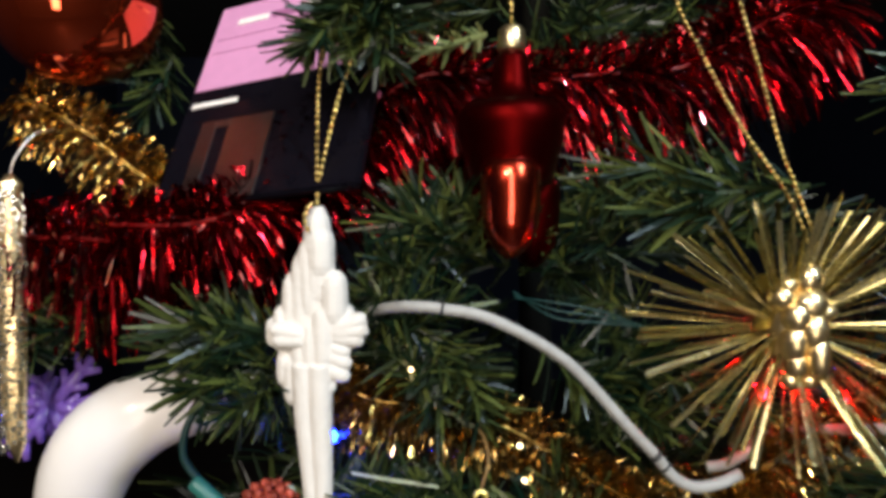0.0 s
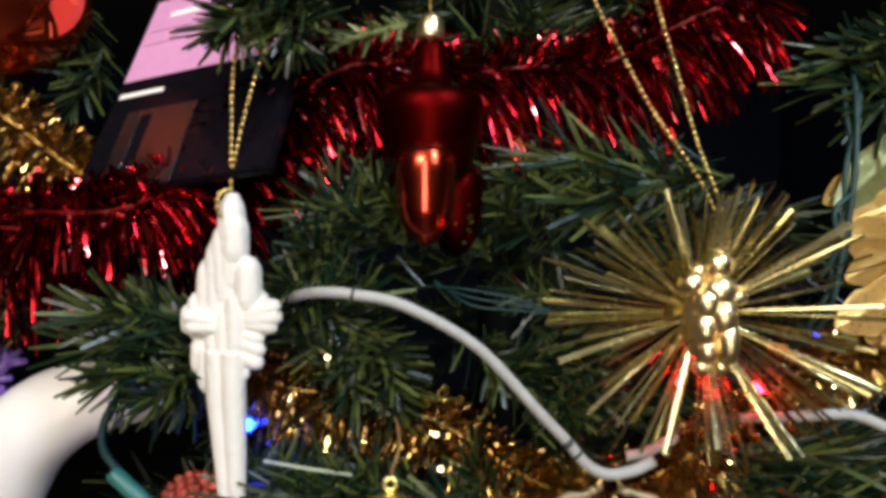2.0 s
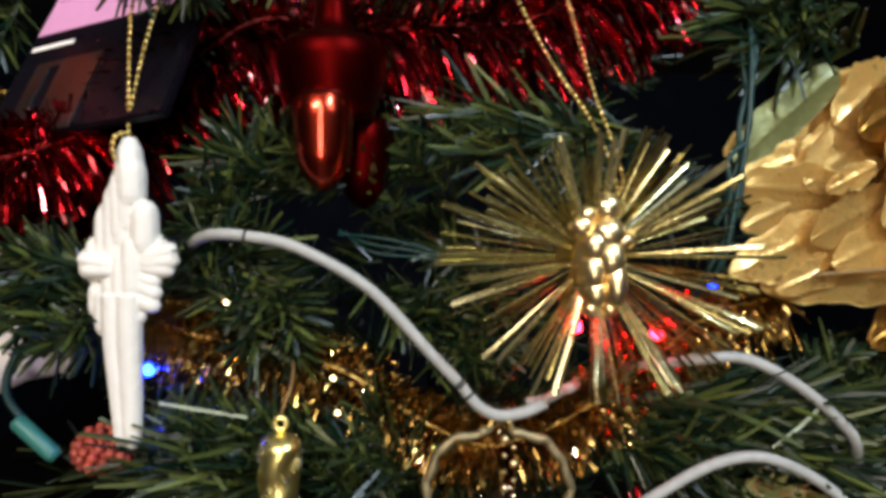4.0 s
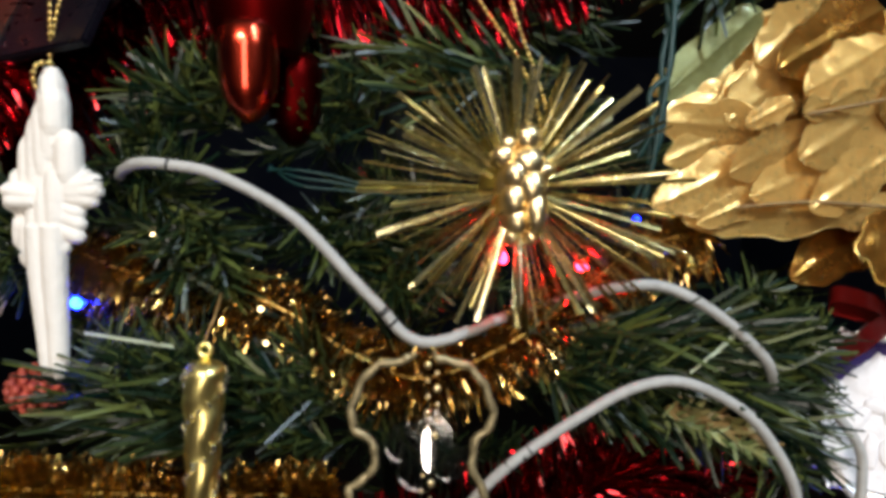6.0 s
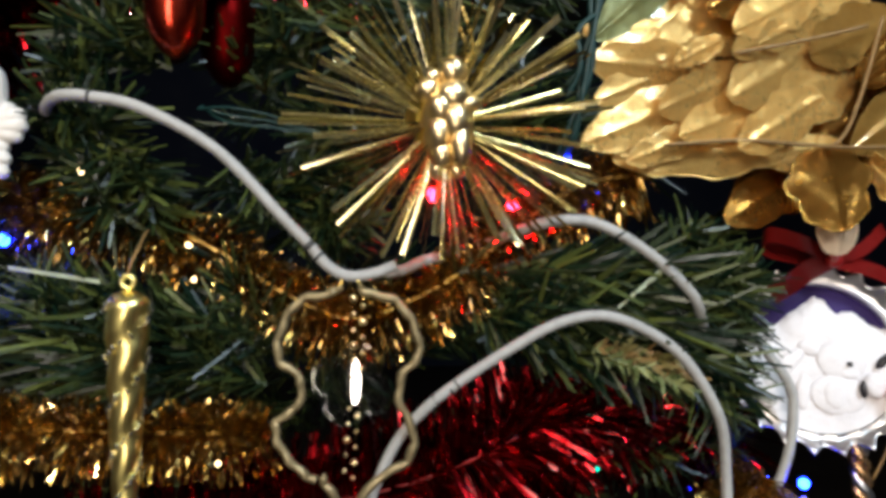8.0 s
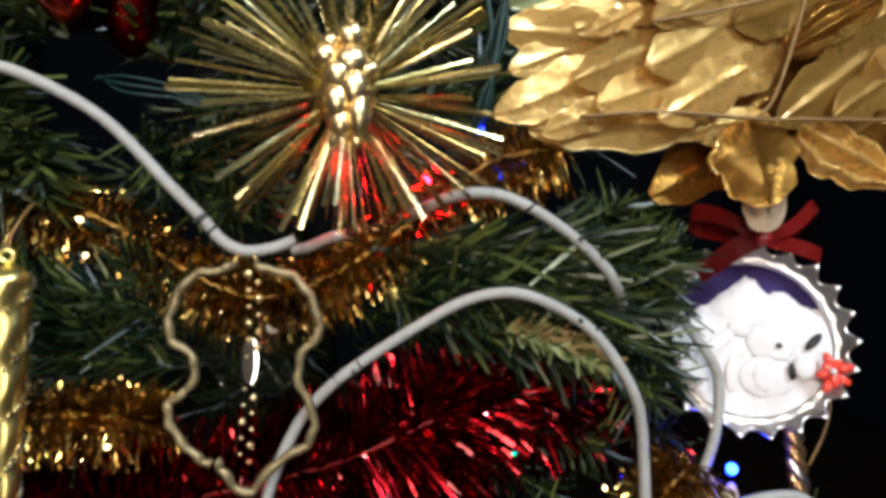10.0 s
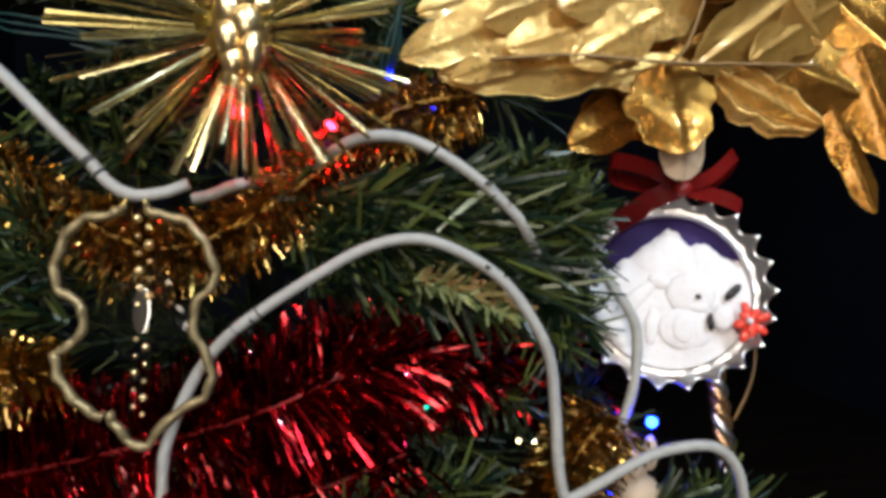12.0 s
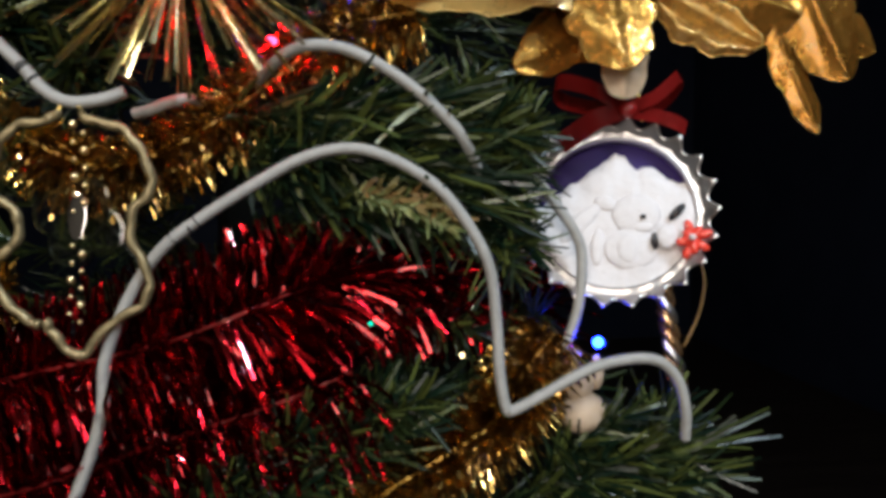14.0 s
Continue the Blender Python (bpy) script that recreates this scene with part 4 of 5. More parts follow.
def leaf(x0, z0, x1, z1, width, y0=0.222, y1=0.214, mat=LEAF_GOLD, curl=0.04, waves=2.5, label="", pleat=0.0):
    """A crinkled leaf with a raised midrib, scalloped edge and veins."""
    a, b = Vector((x0, y0, z0)), Vector((x1, y1, z1))
    m = aim(a, b)
    length = (b - a).length
    width *= 1.1
    n, h = 54, 27
    seed = Vector((leaf_rng.uniform(0, 50), leaf_rng.uniform(0, 50), 0))
    folds = []
    for k in range(4):
        turn = leaf_rng.uniform(0, math.pi)
        folds.append((math.cos(turn), math.sin(turn), leaf_rng.uniform(0.05, 0.95) * length, leaf_rng.uniform(-0.4, 0.4) * width, (-1) ** k * leaf_rng.uniform(0.02, 0.075)))
    bm = bmesh.new()
    rows = []
    facing = (m.to_3x3().inverted() @ Vector((0, -1, 0)))
    side = facing.cross(Vector((1, 0, 0))).normalized()
    out = Vector((1, 0, 0)).cross(side).normalized()
    if out.dot(facing) < 0:
        out = -out
    roll = leaf_rng.uniform(-0.14, 0.14)
    side, out = side * math.cos(roll) + out * math.sin(roll), out * math.cos(roll) - side * math.sin(roll)
    for i in range(n + 1):
        u = i / n
        half = width / 2 * (math.sin(math.pi * u ** 0.85) ** 0.5 * (1 - 0.12 * u) + 0.03) * (1 + 0.10 * math.cos(u * waves * 2 * math.pi) + 0.03 * math.cos(u * waves * 5 * math.pi + seed.x))
        row = []
        for k in range(h):
            v = 2 * k / (h - 1) - 1
            crumple = 0.0
            for cx, cy, px, py, steep in folds:
                crumple += steep * abs((u * length - px) * cx + (v * half - py) * cy)
            sag = noise.noise(Vector((u * length * 25, v * width * 25, 0)) + seed)
            facet = abs(noise.noise(Vector((u * length * 75, v * width * 75, 7)) + seed))
            rise = crumple + 0.0008 * sag - 0.0003 * facet + pleat * math.cos(v * 9) * (1 - u * 0.3) - abs(v) * half * curl + 0.0001 * abs(v) * math.cos(u * 22 - abs(v) * 4) + 0.0005 * math.exp(-(v * 6) ** 2)
            row.append(bm.verts.new(m @ (Vector((u * length, 0, 0)) + side * (v * half) + out * rise)))
        rows.append(row)
    for p, q in zip(rows, rows[1:]):
        for k in range(h - 1):
            bm.faces.new((p[k], p[k + 1], q[k + 1], q[k]))
    bmesh.ops.solidify(bm, geom=bm.faces[:], thickness=0.0003)
    return part("leaf", bm, mat, spray, label)


leaf(0.205, 1.258, 0.165, 1.223, 0.016, 0.226, 0.219, LEAF_GREENISH, 0.15, 1.5, "green tinged gold leaf")
leaf(0.192, 1.243, 0.163, 1.226, 0.012, 0.230, 0.224)
leaf(0.204, 1.238, 0.184, 1.212, 0.011, 0.224, 0.216)
leaf(0.228, 1.242, 0.188, 1.214, 0.023, 0.225, 0.216)
leaf(0.253, 1.259, 0.206, 1.233, 0.023, 0.222, 0.213, LEAF_SHINY)
leaf(0.230, 1.261, 0.203, 1.237, 0.020, 0.228, 0.220)
leaf(0.209, 1.221, 0.192, 1.212, 0.008, 0.208, 0.211)
leaf(0.209, 1.212, 0.161, 1.214, 0.018, 0.219, 0.214)
leaf(0.202, 1.215, 0.164, 1.199, 0.015, 0.220, 0.214)
leaf(0.206, 1.203, 0.158, 1.183, 0.018, 0.215, 0.209)
leaf(0.223, 1.212, 0.185, 1.195, 0.017, 0.217, 0.209)
leaf(0.239, 1.204, 0.193, 1.186, 0.018, 0.216, 0.208)
leaf(0.254, 1.222, 0.211, 1.200, 0.022, 0.218, 0.209)
leaf(0.252, 1.203, 0.215, 1.182, 0.018, 0.215, 0.208)
leaf(0.240, 1.184, 0.171, 1.179, 0.018, 0.217, 0.212)
leaf(0.264, 1.184, 0.210, 1.181, 0.014, 0.222, 0.216)
leaf(0.252, 1.245, 0.214, 1.224, 0.018, 0.220, 0.211)
leaf(0.239, 1.227, 0.212, 1.216, 0.012, 0.216, 0.209)
leaf(0.254, 1.235, 0.224, 1.220, 0.014, 0.219, 0.210)
leaf(0.206, 1.190, 0.175, 1.177, 0.011, 0.214, 0.210)
leaf(0.201, 1.229, 0.167, 1.217, 0.013, 0.225, 0.219)
leaf(0.272, 1.221, 0.222, 1.189, 0.026, 0.221, 0.208)
leaf(0.258, 1.225, 0.216, 1.208, 0.018, 0.224, 0.212)
leaf(0.305, 1.230, 0.264, 1.208, 0.018, 0.222, 0.210, LEAF_SHINY, 0.2, 2, "", 0.0012)
leaf(0.319, 1.221, 0.262, 1.182, 0.025, 0.222, 0.209, LEAF_SHADED)
leaf(0.291, 1.237, 0.245, 1.217, 0.023, 0.226, 0.214, LEAF_SHADED)
leaf(0.280, 1.200, 0.237, 1.176, 0.019, 0.228, 0.222, LEAF_SHINY)
leaf(0.250, 1.184, 0.256, 1.152, 0.030, 0.212, 0.208, LEAF_SHINY)
leaf(0.259, 1.163, 0.258, 1.143, 0.018, 0.214, 0.213, LEAF_PALE, 0.1, 1, "pale pinkish leaf tip")
leaf(0.266, 1.182, 0.221, 1.156, 0.022, 0.232, 0.224, LEAF_SHINY)
leaf(0.257, 1.188, 0.225, 1.161, 0.018, 0.236, 0.230, LEAF_SHINY)
leaf(0.272, 1.181, 0.307, 1.162, 0.020, 0.218, 0.209, LEAF_GOLD, 0.15, 3, "", 0.0024)
leaf(0.284, 1.184, 0.310, 1.192, 0.013, 0.220, 0.213, LEAF_SHADED)
leaf(0.319, 1.208, 0.280, 1.184, 0.017, 0.216, 0.208, LEAF_SHADED)
leaf(0.319, 1.235, 0.296, 1.211, 0.023, 0.226, 0.216, LEAF_SHADED)
leaf(0.318, 1.172, 0.334, 1.131, 0.012, 0.218, 0.214, LEAF_SHINY, 0.3)
leaf(0.326, 1.192, 0.343, 1.150, 0.026, 0.216, 0.210, LEAF_SHINY, 0.3)
leaf(0.328, 1.187, 0.362, 1.163, 0.022, 0.224, 0.222, LEAF_SHINY, 0.3)
leaf(0.292, 1.189, 0.327, 1.174, 0.035, 0.220, 0.215, LEAF_SHINY, 0.3)
leaf(0.323, 1.212, 0.346, 1.185, 0.040, 0.224, 0.216, LEAF_SHINY, 0.3)
leaf(0.313, 1.194, 0.293, 1.206, 0.020, 0.215, 0.209, LEAF_GOLD, 0.35, 1.5)
leaf(0.285, 1.215, 0.172, 1.204, 0.056, 0.232, 0.226)
leaf(0.290, 1.242, 0.178, 1.232, 0.056, 0.236, 0.230)
leaf(0.320, 1.205, 0.236, 1.200, 0.050, 0.232, 0.226, LEAF_SHADED)
part("wire_stem", rod(spline(((0.188, 0.208, 1.183), (0.217, 0.208, 1.185), (0.251, 0.208, 1.183), (0.278, 0.208, 1.183), (0.306, 0.208, 1.183)), 6), 0.0007, 6), BROWN_WIRE, spray, "thin brown wire stem")
part("wire_stem", rod(spline(((0.213, 0.209, 1.216), (0.239, 0.209, 1.221), (0.264, 0.209, 1.227)), 6), 0.0007, 6), BROWN_WIRE, spray, "thin brown wire stem")
part("wire_stem", rod(spline(((0.251, 0.208, 1.183), (0.257, 0.208, 1.190), (0.263, 0.208, 1.207), (0.269, 0.208, 1.230)), 6), 0.0007, 6), BROWN_WIRE, spray, "thin brown wire stem")

# ---- silver tin with a snow scene and a red bow ----
CAP = Vector((0.2588, 0.2235, 1.1022))
facing = Matrix.Translation(CAP) @ Matrix.Rotation(radians(-17), 4, "Z") @ Matrix.Rotation(radians(-15), 4, "X") @ Matrix.Scale(1.085, 4)
tin = thing("silver_tin_ornament", CAP, "fluted silver tin ornament with a white snow scene inside", "ornament")
bm = bmesh.new()
rings = []
for r, y, amp in ((0.0268, 0.004, 0), (0.0271, -0.0006, 0), (0.0275, -0.0010, 0), (0.0280, 0.0002, 0.006), (0.0294, -0.0010, 0.020), (0.0314, -0.0032, 0.040), (0.0324, -0.0040, 0.048), (0.0327, -0.0034, 0.048), (0.0306, 0.001, 0.030), (0.0290, 0.008, 0.0)):
    ring = []
    for k in range(22 * 10):
        a = 2 * math.pi * k / (22 * 10)
        wave = 1 - 2 * abs(math.sin(11 * a)) ** 1.1
        q = r * (1 + amp * wave)
        ring.append(bm.verts.new(facing @ Vector((q * math.cos(a), y - 0.035 * amp * wave, q * math.sin(a)))))
    rings.append(ring)
for a, b in zip(rings, rings[1:]):
    for k in range(len(a)):
        bm.faces.new((a[k], a[(k + 1) % len(a)], b[(k + 1) % len(a)], b[k]))
bmesh.ops.recalc_face_normals(bm, faces=bm.faces)
part("fluted_rim", bm, SILVER, tin)
bm = bmesh.new()
bmesh.ops.create_cone(bm, cap_ends=True, segments=64, radius1=0.0272, radius2=0.0272, depth=0.0015, matrix=facing @ Matrix.Translation((0, 0.0048, 0)) @ Matrix.Rotation(radians(90), 4, "X"))
part("back_plate", bm, PURPLE, tin, "glossy dark purple enamel back")


def relief(profile_top, y0, depth, seed):
    """A rounded snow bank inside the tin up to a ridge line given as heights over x."""
    bm = bmesh.new()
    n, h = 72, 16
    rows = []
    for i in range(n + 1):
        x = -0.0265 + 0.053 * i / n
        lo = -math.sqrt(max(0.0268 ** 2 - x * x, 1e-8))
        hi = max(min(profile_top(x), -lo), lo)
        row = []
        for k in range(h + 1):
            v = k / h
            z = lo + (hi - lo) * v
            y = y0 - depth * math.sqrt(max(1 - v ** 3, 0)) + 0.0012 * noise.noise(Vector((x * 130, z * 130, seed)))
            row.append(bm.verts.new(facing @ Vector((x, y, z))))
        rows.append(row)
    for p, q in zip(rows, rows[1:]):
        for k in range(h):
            bm.faces.new((p[k], q[k], q[k + 1], p[k + 1]))
    return bm


def ridge(x):
    rough = 0.0022 * noise.noise(Vector((x * 210, 3.7, 0))) + 0.0010 * noise.noise(Vector((x * 600, 1.3, 0)))
    slope = 0.72 if x < 0.001 else 0.62 if x < 0.009 else 0.50
    return 0.0228 - abs(x - 0.001) * slope + rough


part("snow_bank", relief(ridge, 0.0042, 0.005, 3.0), SNOW, tin, "white resin snow slope")


def put(bm, x, y, z, r, s=(1, 1, 1), spin=0.0):
    return ball(bm, facing @ Vector((x, y, z)), r, s, 18, 12, facing.to_3x3().to_4x4() @ Matrix.Rotation(spin, 4, "Y"))


bm = bmesh.new()
put(bm, 0.0070, -0.0008, -0.0010, 0.0084, (1.0, 0.15, 0.86))
put(bm, 0.0092, -0.0014, -0.0058, 0.0030, (1.1, 0.24, 0.6))
put(bm, -0.0030, -0.0004, 0.0030, 0.0034, (1.25, 0.3, 0.75), 0.4)
put(bm, 0.0050, -0.0010, -0.0132, 0.0080, (1.15, 0.15, 0.9))
put(bm, 0.0040, -0.0018, -0.0130, 0.0042, (0.9, 0.2, 1.2))
put(bm, -0.0060, -0.0006, -0.0125, 0.0030, (0.8, 0.4, 2.2), 0.1)
put(bm, -0.0120, -0.0004, -0.004, 0.0034, (0.9, 0.34, 3.0), 0.8)
put(bm, 0.0166, -0.0030, -0.0092, 0.0040, (0.9, 0.35, 1.1))
part("moulded_figure", bm, SNOW, tin, "plain white moulded animal shape")
bm = bmesh.new()
put(bm, 0.0092, -0.0027, -0.0022, 0.0010, (1, 0.5, 0.9))
put(bm, 0.0205, -0.0016, -0.0004, 0.0034, (0.42, 0.4, 1.1), 0.75)
put(bm, 0.0128, -0.0030, -0.0108, 0.0020, (0.6, 0.5, 1.5))
part("black_details", bm, BLACK_PAINT, tin, "small black painted details")
bm = bmesh.new()
for k in range(9):
    a = k * 2.4
    put(bm, 0.0245 + 0.0011 * math.sqrt(k) * 1.3 * math.cos(a), -0.0045 - 0.0006 * (k % 3), -0.0108 + 0.0015 * math.sqrt(k) * 1.2 * math.sin(a), 0.0022, (1.2, 0.6, 0.7), -a)
part("red_flower", bm, RED_RESIN, tin, "glossy red resin flower")
bm = put(bmesh.new(), 0.0240, -0.0074, -0.0105, 0.0011)
part("flower_heart", bm, SNOW, tin)
part("hanging_wire", rod(spline(((0.2685, 0.222, 1.136), (0.2685, 0.225, 1.146), (0.266, 0.23, 1.160)), 6), 0.0005, 5), GOLD_CORD, tin)

bow = thing("red_ribbon_bow", (0.2630, 0.217, 1.1405), "red satin ribbon bow tied above the silver tin", "bow")


def band(name, pts, w, across):
    return part(name, ribbon(bmesh.new(), spline(pts, 7), w, across, 0.0002), RED_RIBBON, bow)


band("loop", ((0.2630, 0.217, 1.141), (0.2490, 0.213, 1.1475), (0.2365, 0.216, 1.1505), (0.2400, 0.222, 1.1445), (0.2630, 0.220, 1.140)), 0.0065, (0.25, 0.35, 1))
band("loop", ((0.2630, 0.217, 1.141), (0.2730, 0.213, 1.145), (0.2830, 0.215, 1.153), (0.2840, 0.220, 1.149), (0.2770, 0.223, 1.142), (0.2630, 0.220, 1.140)), 0.0050, (-0.35, 0.4, 1))
band("tail", ((0.2620, 0.217, 1.1405), (0.2500, 0.212, 1.1365), (0.2430, 0.211, 1.132), (0.2365, 0.213, 1.1275)), 0.0075, (-0.5, 0.2, 1))
band("tail", ((0.2630, 0.217, 1.1405), (0.2730, 0.213, 1.138), (0.2810, 0.213, 1.1355), (0.2860, 0.215, 1.1335)), 0.0060, (0.35, 0.3, 1))
part("knot", ball(bmesh.new(), (0.2630, 0.2155, 1.1405), 0.0034, (1.1, 0.8, 0.9)), RED_RIBBON, bow)
bow.location.y += 0.007

# ---- glitter icicle, white crescent, violet piece ----
glitter_stick = thing("glitter_icicle", (-0.1525, 0.231, 1.243), "slim gold and silver glitter icicle hanging on a hook", "ornament")
bm = lathe(bmesh.new(), [(0.0005, 1.135), (0.0030, 1.142), (0.0042, 1.165), (0.0046, 1.20), (0.0042, 1.225), (0.0030, 1.233), (0.0036, 1.2365), (0.0012, 1.240)], (-0.159, 0.231, 0), 20, lambda a, h: 1 + 0.15 * math.cos(3 * a + h * 330))
part("twisted_body", bm, GOLD, glitter_stick)
bm = bmesh.new()
for k in range(620):
    z = glit.uniform(1.14, 1.234)
    a = glit.uniform(math.pi, 2 * math.pi)
    bmesh.ops.create_icosphere(bm, subdivisions=1, radius=glit.uniform(0.0003, 0.0008), matrix=Matrix.Translation((-0.159 + 0.0050 * math.cos(a), 0.231 + 0.0050 * math.sin(a), z)))
part("glitter_coat", bm, GLITTER, glitter_stick, "coarse silver glitter", smooth=False, kind="stuff")
part("hook", rod(spline(((-0.159, 0.231, 1.239), (-0.157, 0.231, 1.246), (-0.152, 0.235, 1.255), (-0.149, 0.245, 1.258)), 6), 0.0005, 6), SILVER, glitter_stick)

crescent = thing("porcelain_crescent", (-0.15, 0.245, 1.12), "smooth white porcelain crescent shape resting among the boughs", "ornament")
bm = rod(spline(((-0.152, 0.258, 1.070), (-0.151, 0.254, 1.098), (-0.146, 0.250, 1.118), (-0.137, 0.248, 1.135), (-0.121, 0.248, 1.147), (-0.104, 0.251, 1.150), (-0.090, 0.258, 1.145)), 10), lambda t: 0.0175 * math.sin(math.pi * min(max(t, 0.04), 0.97)) ** 0.45, 28)
part("crescent_body", bm, PORCELAIN, crescent)

violet = thing("violet_snowflake", (-0.162, 0.255, 1.15), "violet acrylic snowflake ornament lit by a blue bulb", "ornament")
c = Vector((-0.158, 0.252, 1.150))
for k in range(6):
    bm = bmesh.new()
    a = k * math.pi / 3 + 0.9
    d = Vector((math.cos(a), 0.15 * math.sin(a), math.sin(a)))
    long = 0.024 if k % 3 == 0 else 0.013
    tube(bm, [c, c + d * long / 2, c + d * long], lambda t: 0.0034 - 0.0014 * t, 8)
    for s in (-1, 1):
        for u in (long * 0.35, long * 0.7):
            e = Vector((math.cos(a + s * 0.8), 0, math.sin(a + s * 0.8)))
            tube(bm, [c + d * u, c + d * u + e * 0.008], lambda t: 0.0023 - 0.0010 * t, 8)
    part("arm", bm, VIOLET, violet)
part("hanger", rod([c + Vector((0.010, 0, 0.018)), c + Vector((0.016, 0.002, 0.026)), c + Vector((0.020, 0.012, 0.034))], 0.0005, 6), GOLD_CORD, violet)

# ---- fairy lights ----
lights = thing("fairy_lights", (0.16, 0.215, 1.258), "string of coloured fairy lights on thin dark green cable", "fairy lights")


def cable(pts, r=0.0010):
    return part("cable", rod(spline(pts, 8), r, 7), GREEN_CABLE, lights)


for dx, dy in ((0, 0), (0.0022, 0.002), (-0.0018, 0.003)):
    cable(((0.169 + dx, 0.219 + dy, 1.275), (0.167 + dx, 0.213 + dy, 1.258), (0.164 - dx, 0.209 + dy, 1.235), (0.160 + dx, 0.208 + dy, 1.211), (0.1555 - dx, 0.210 + dy, 1.187), (0.150, 0.224, 1.172)))
cable(((0.162, 0.208, 1.228), (0.156, 0.207, 1.222), (0.157, 0.207, 1.210), (0.153, 0.21, 1.20)))
for k in range(3):
    cable(((0.022, 0.222 + 0.002 * k, 1.196 + 0.001 * k), (0.034, 0.214, 1.1955 - 0.0025 * k), (0.050, 0.213, 1.1925 - 0.002 * k), (0.068, 0.214, 1.1865), (0.085, 0.218, 1.184)), 0.0004)
cable(((-0.090, 0.232, 1.160), (-0.0965, 0.229, 1.148), (-0.0975, 0.229, 1.137), (-0.0925, 0.230, 1.128)), 0.0015)


def bulb(x, y, z, tip, mat, label, r=0.0020):
    """A small bulb in a green socket that points to tip."""
    m = aim((x, y, z), tip)
    q = m.to_3x3() @ Vector((1, 0, 0))
    p = Vector((x, y, z))
    socket = part("socket", rod([p - q * 0.010, p - q * 0.0095, p - q * 0.001, p], lambda t: r * 0.8 if t < 0.1 else r * 1.15, 12), GREEN_CABLE, lights, "small dark green bulb socket")
    bm = bmesh.new()
    ball(bm, p + q * 0.0025, r, (1.8, 1, 1), 12, 10, m.to_3x3().to_4x4())
    part("bulb", bm, mat, socket, label)


bulb(-0.0420, 0.2160, 1.1490, (-0.0380, 0.2060, 1.1520), BULB_BLUE, "glowing blue bulb", 0.0020)
bulb(0.2520, 0.2210, 1.0530, (0.2460, 0.2100, 1.0560), BULB_BLUE, "glowing blue bulb", 0.0020)
bulb(0.1050, 0.2130, 1.1670, (0.1060, 0.2060, 1.1610), BULB_RED, "glowing red bulb", 0.0018)
bulb(0.1330, 0.2160, 1.1620, (0.1390, 0.2100, 1.1600), BULB_RED, "glowing red bulb", 0.0014)
bulb(0.1670, 0.2140, 1.0640, (0.1630, 0.2040, 1.0670), BULB_GREEN, "dim green bulb", 0.0007)
bulb(0.0250, 0.2420, 1.2240, (0.0250, 0.2400, 1.2400), BULB_TEAL, "dim green bulb", 0.0016)
bulb(-0.1760, 0.2620, 1.1540, (-0.1630, 0.2480, 1.1550), BULB_BLUE, "glowing blue bulb", 0.0014)
bulb(0.1550, 0.2170, 1.1790, (0.1540, 0.2060, 1.1770), BULB_BLUE_DIM, "glowing blue bulb", 0.0012)
# The last five are tiny glowing points added for sparkles among the tinsel.
bulb(0.1980, 0.2080, 1.0530, (0.1950, 0.1980, 1.0560), WARM_SPARKLE, "tiny warm glowing sparkle point", 0.0008)
bulb(0.0230, 0.2100, 1.1470, (0.0200, 0.2000, 1.1510), WARM_SPARKLE, "tiny warm glowing sparkle point", 0.0008)
bulb(-0.0140, 0.2140, 1.1720, (-0.0150, 0.2040, 1.1760), WARM_SPARKLE, "tiny warm glowing sparkle point", 0.0008)
bulb(0.0230, 0.2100, 1.1360, (0.0270, 0.2000, 1.1370), WARM_SPARKLE, "tiny warm glowing sparkle point", 0.0008)
bulb(0.0330, 0.1980, 1.0760, (0.0380, 0.1880, 1.0800), WARM_SPARKLE, "tiny warm glowing sparkle point", 0.0008)

socket_big = part("socket", rod([(-0.0945, 0.2285, 1.1285), (-0.0935, 0.2285, 1.1277), (-0.081, 0.2275, 1.1165), (-0.0795, 0.2275, 1.1152)], lambda t: 0.0030 if 0.1 < t < 0.9 else 0.0024, 14), GREEN_SOCKET, lights, "green plastic bulb socket")

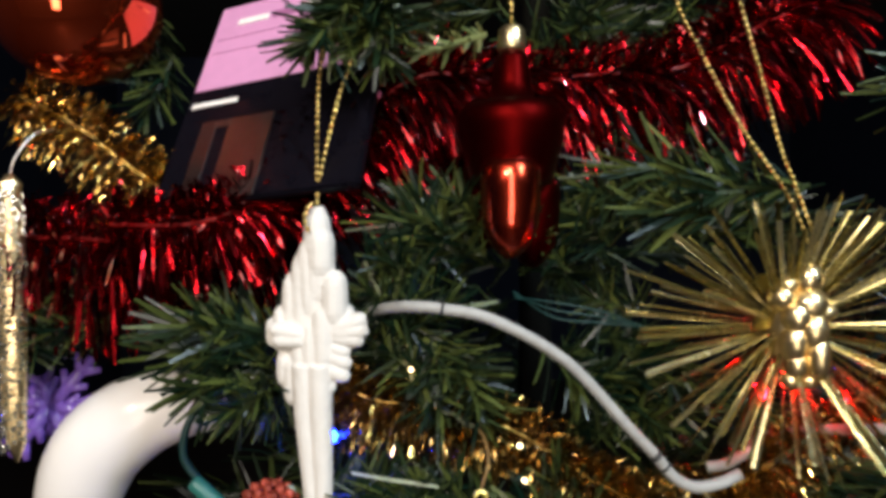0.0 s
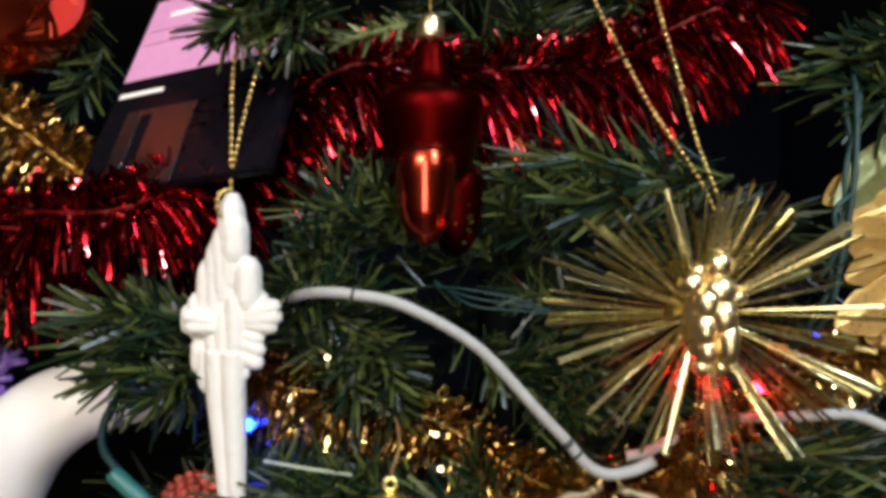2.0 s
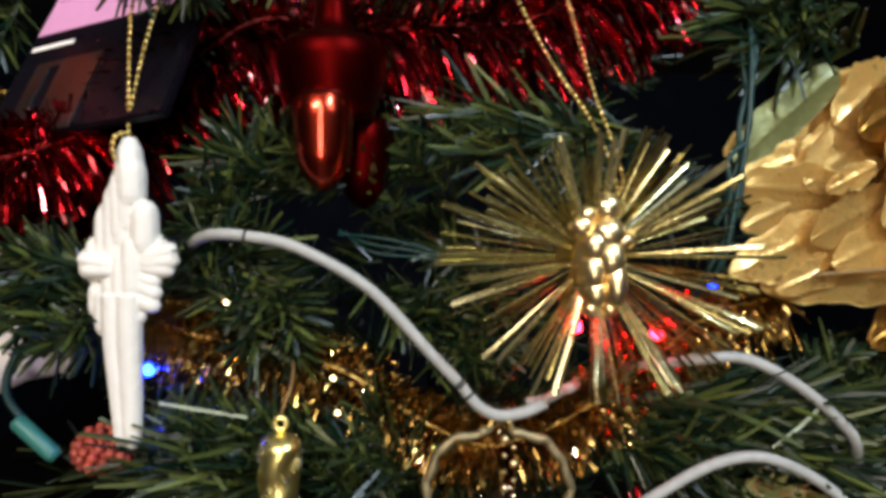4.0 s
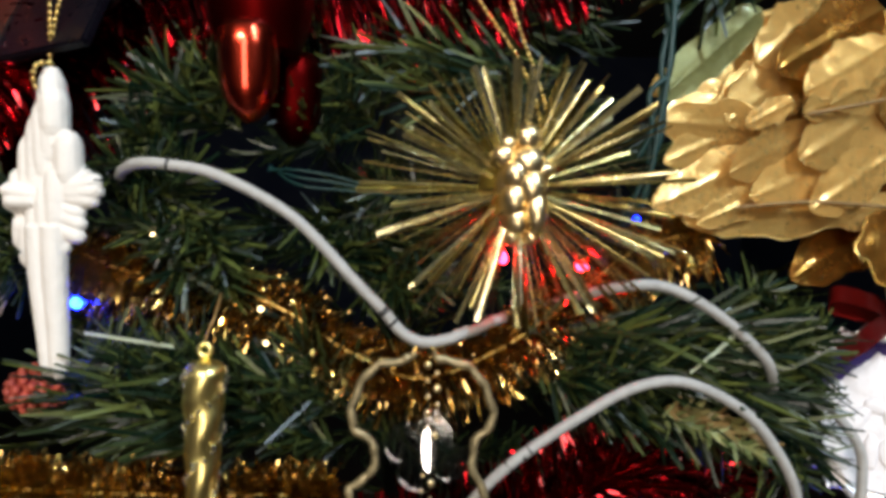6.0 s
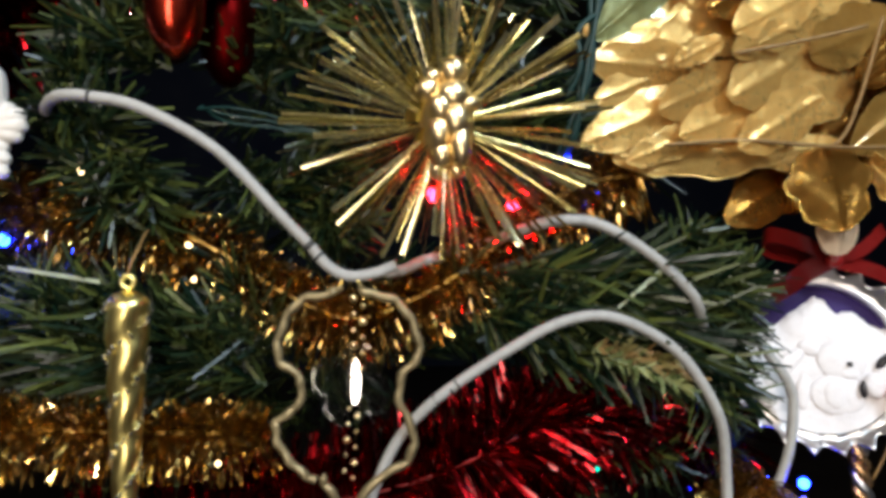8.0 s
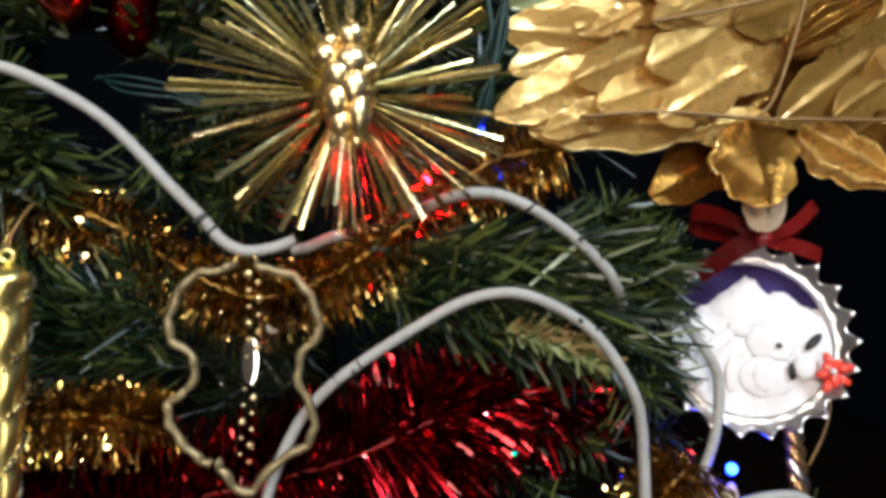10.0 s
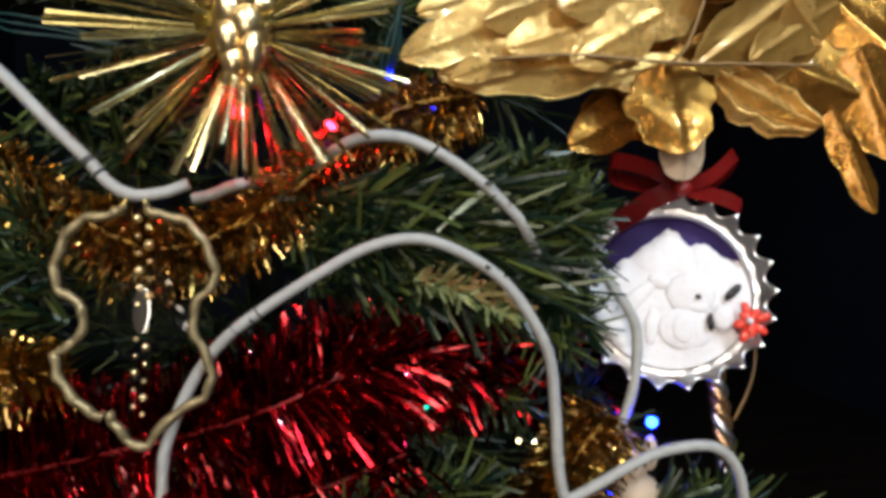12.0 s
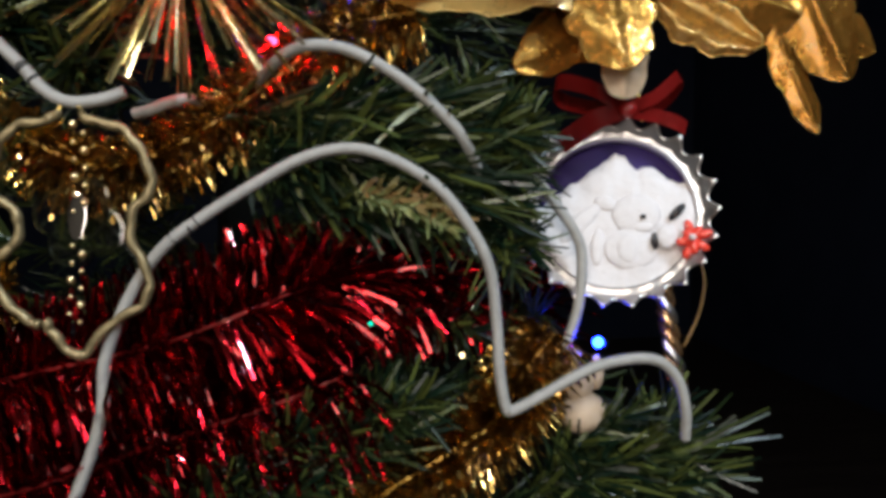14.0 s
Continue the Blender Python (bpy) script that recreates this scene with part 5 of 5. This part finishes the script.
# ---- small things ----
cone = thing("red_berry_cluster", (-0.068, 0.232, 1.118), "rough orange-red berry cluster among the needles", "berries")
bm = bmesh.new()
for k in range(70):
    a, h = k * 2.4, 1 - 2 * (k + 0.5) / 70
    s = math.sqrt(1 - h * h)
    ball(bm, (-0.070 + 0.0105 * s * math.cos(a), 0.243 + 0.009 * s * math.sin(a), 1.113 + 0.0085 * h), 0.0019, u=7, v=5)
ball(bm, (-0.070, 0.243, 1.113), 0.0078, (1.3, 1, 1))
part("berry_body", bm, BERRY, cone, kind="stuff")

stick = thing("pale_plastic_strip", (-0.019, 0.202, 1.1388), "thin pale plastic strip lying on the needles", "strip")
part("strip", ribbon(bmesh.new(), [(-0.0335, 0.203, 1.1410), (-0.0190, 0.202, 1.1388), (-0.0050, 0.203, 1.1362)], 0.0015, (0.1, -0.4, 1), 0.0004), PALE_PLASTIC, stick)
twig = thing("pale_plastic_strip", (0.178, 0.198, 1.134), "pale yellow-green plastic strip sticking out of the bough", "strip")
part("strip", ribbon(bmesh.new(), [(0.169, 0.200, 1.126), (0.177, 0.198, 1.1335), (0.1875, 0.200, 1.1415)], lambda t: 0.0012 + 0.0012 * t, (-0.6, -0.3, 0.7), 0.0004), PALE_PLASTIC, twig)

rope = thing("twisted_rope_stick", (0.288, 0.236, 1.064), "copper and silver twisted candy stick hanging below the tin", "ornament")
for k in range(3):
    P = []
    for s in range(60):
        u = s / 59
        a = u * 17 + k * 2.094
        P.append(Vector((0.284 + 0.0095 * u + 0.0022 * math.cos(a), 0.238 + 0.0022 * math.sin(a), 1.078 - 0.056 * u)))
    part("strand", rod(P, 0.0020, 8), COPPER_ROPE if k else SILVER, rope)
part("hanger", rod(spline(((0.299, 0.238, 1.088), (0.303, 0.238, 1.074), (0.301, 0.238, 1.060), (0.2945, 0.238, 1.046)), 6), 0.0006, 6), BROWN_WIRE, rope)

figure = thing("cream_resin_ornament", (0.241, 0.222, 1.027), "cream and pink resin ornament half hidden by needles", "ornament")
bm = bmesh.new()
for x, z, r, s in ((0.240, 1.0475, 0.0042, (0.8, 0.7, 1.3)), (0.242, 1.039, 0.0065, (1, 0.7, 1)), (0.249, 1.043, 0.0042, (0.7, 0.7, 1.6)), (0.244, 1.028, 0.009, (1, 0.7, 0.9))):
    ball(bm, (x, 0.216, z), r, s)
part("moulded_body", bm, CREAM, figure)
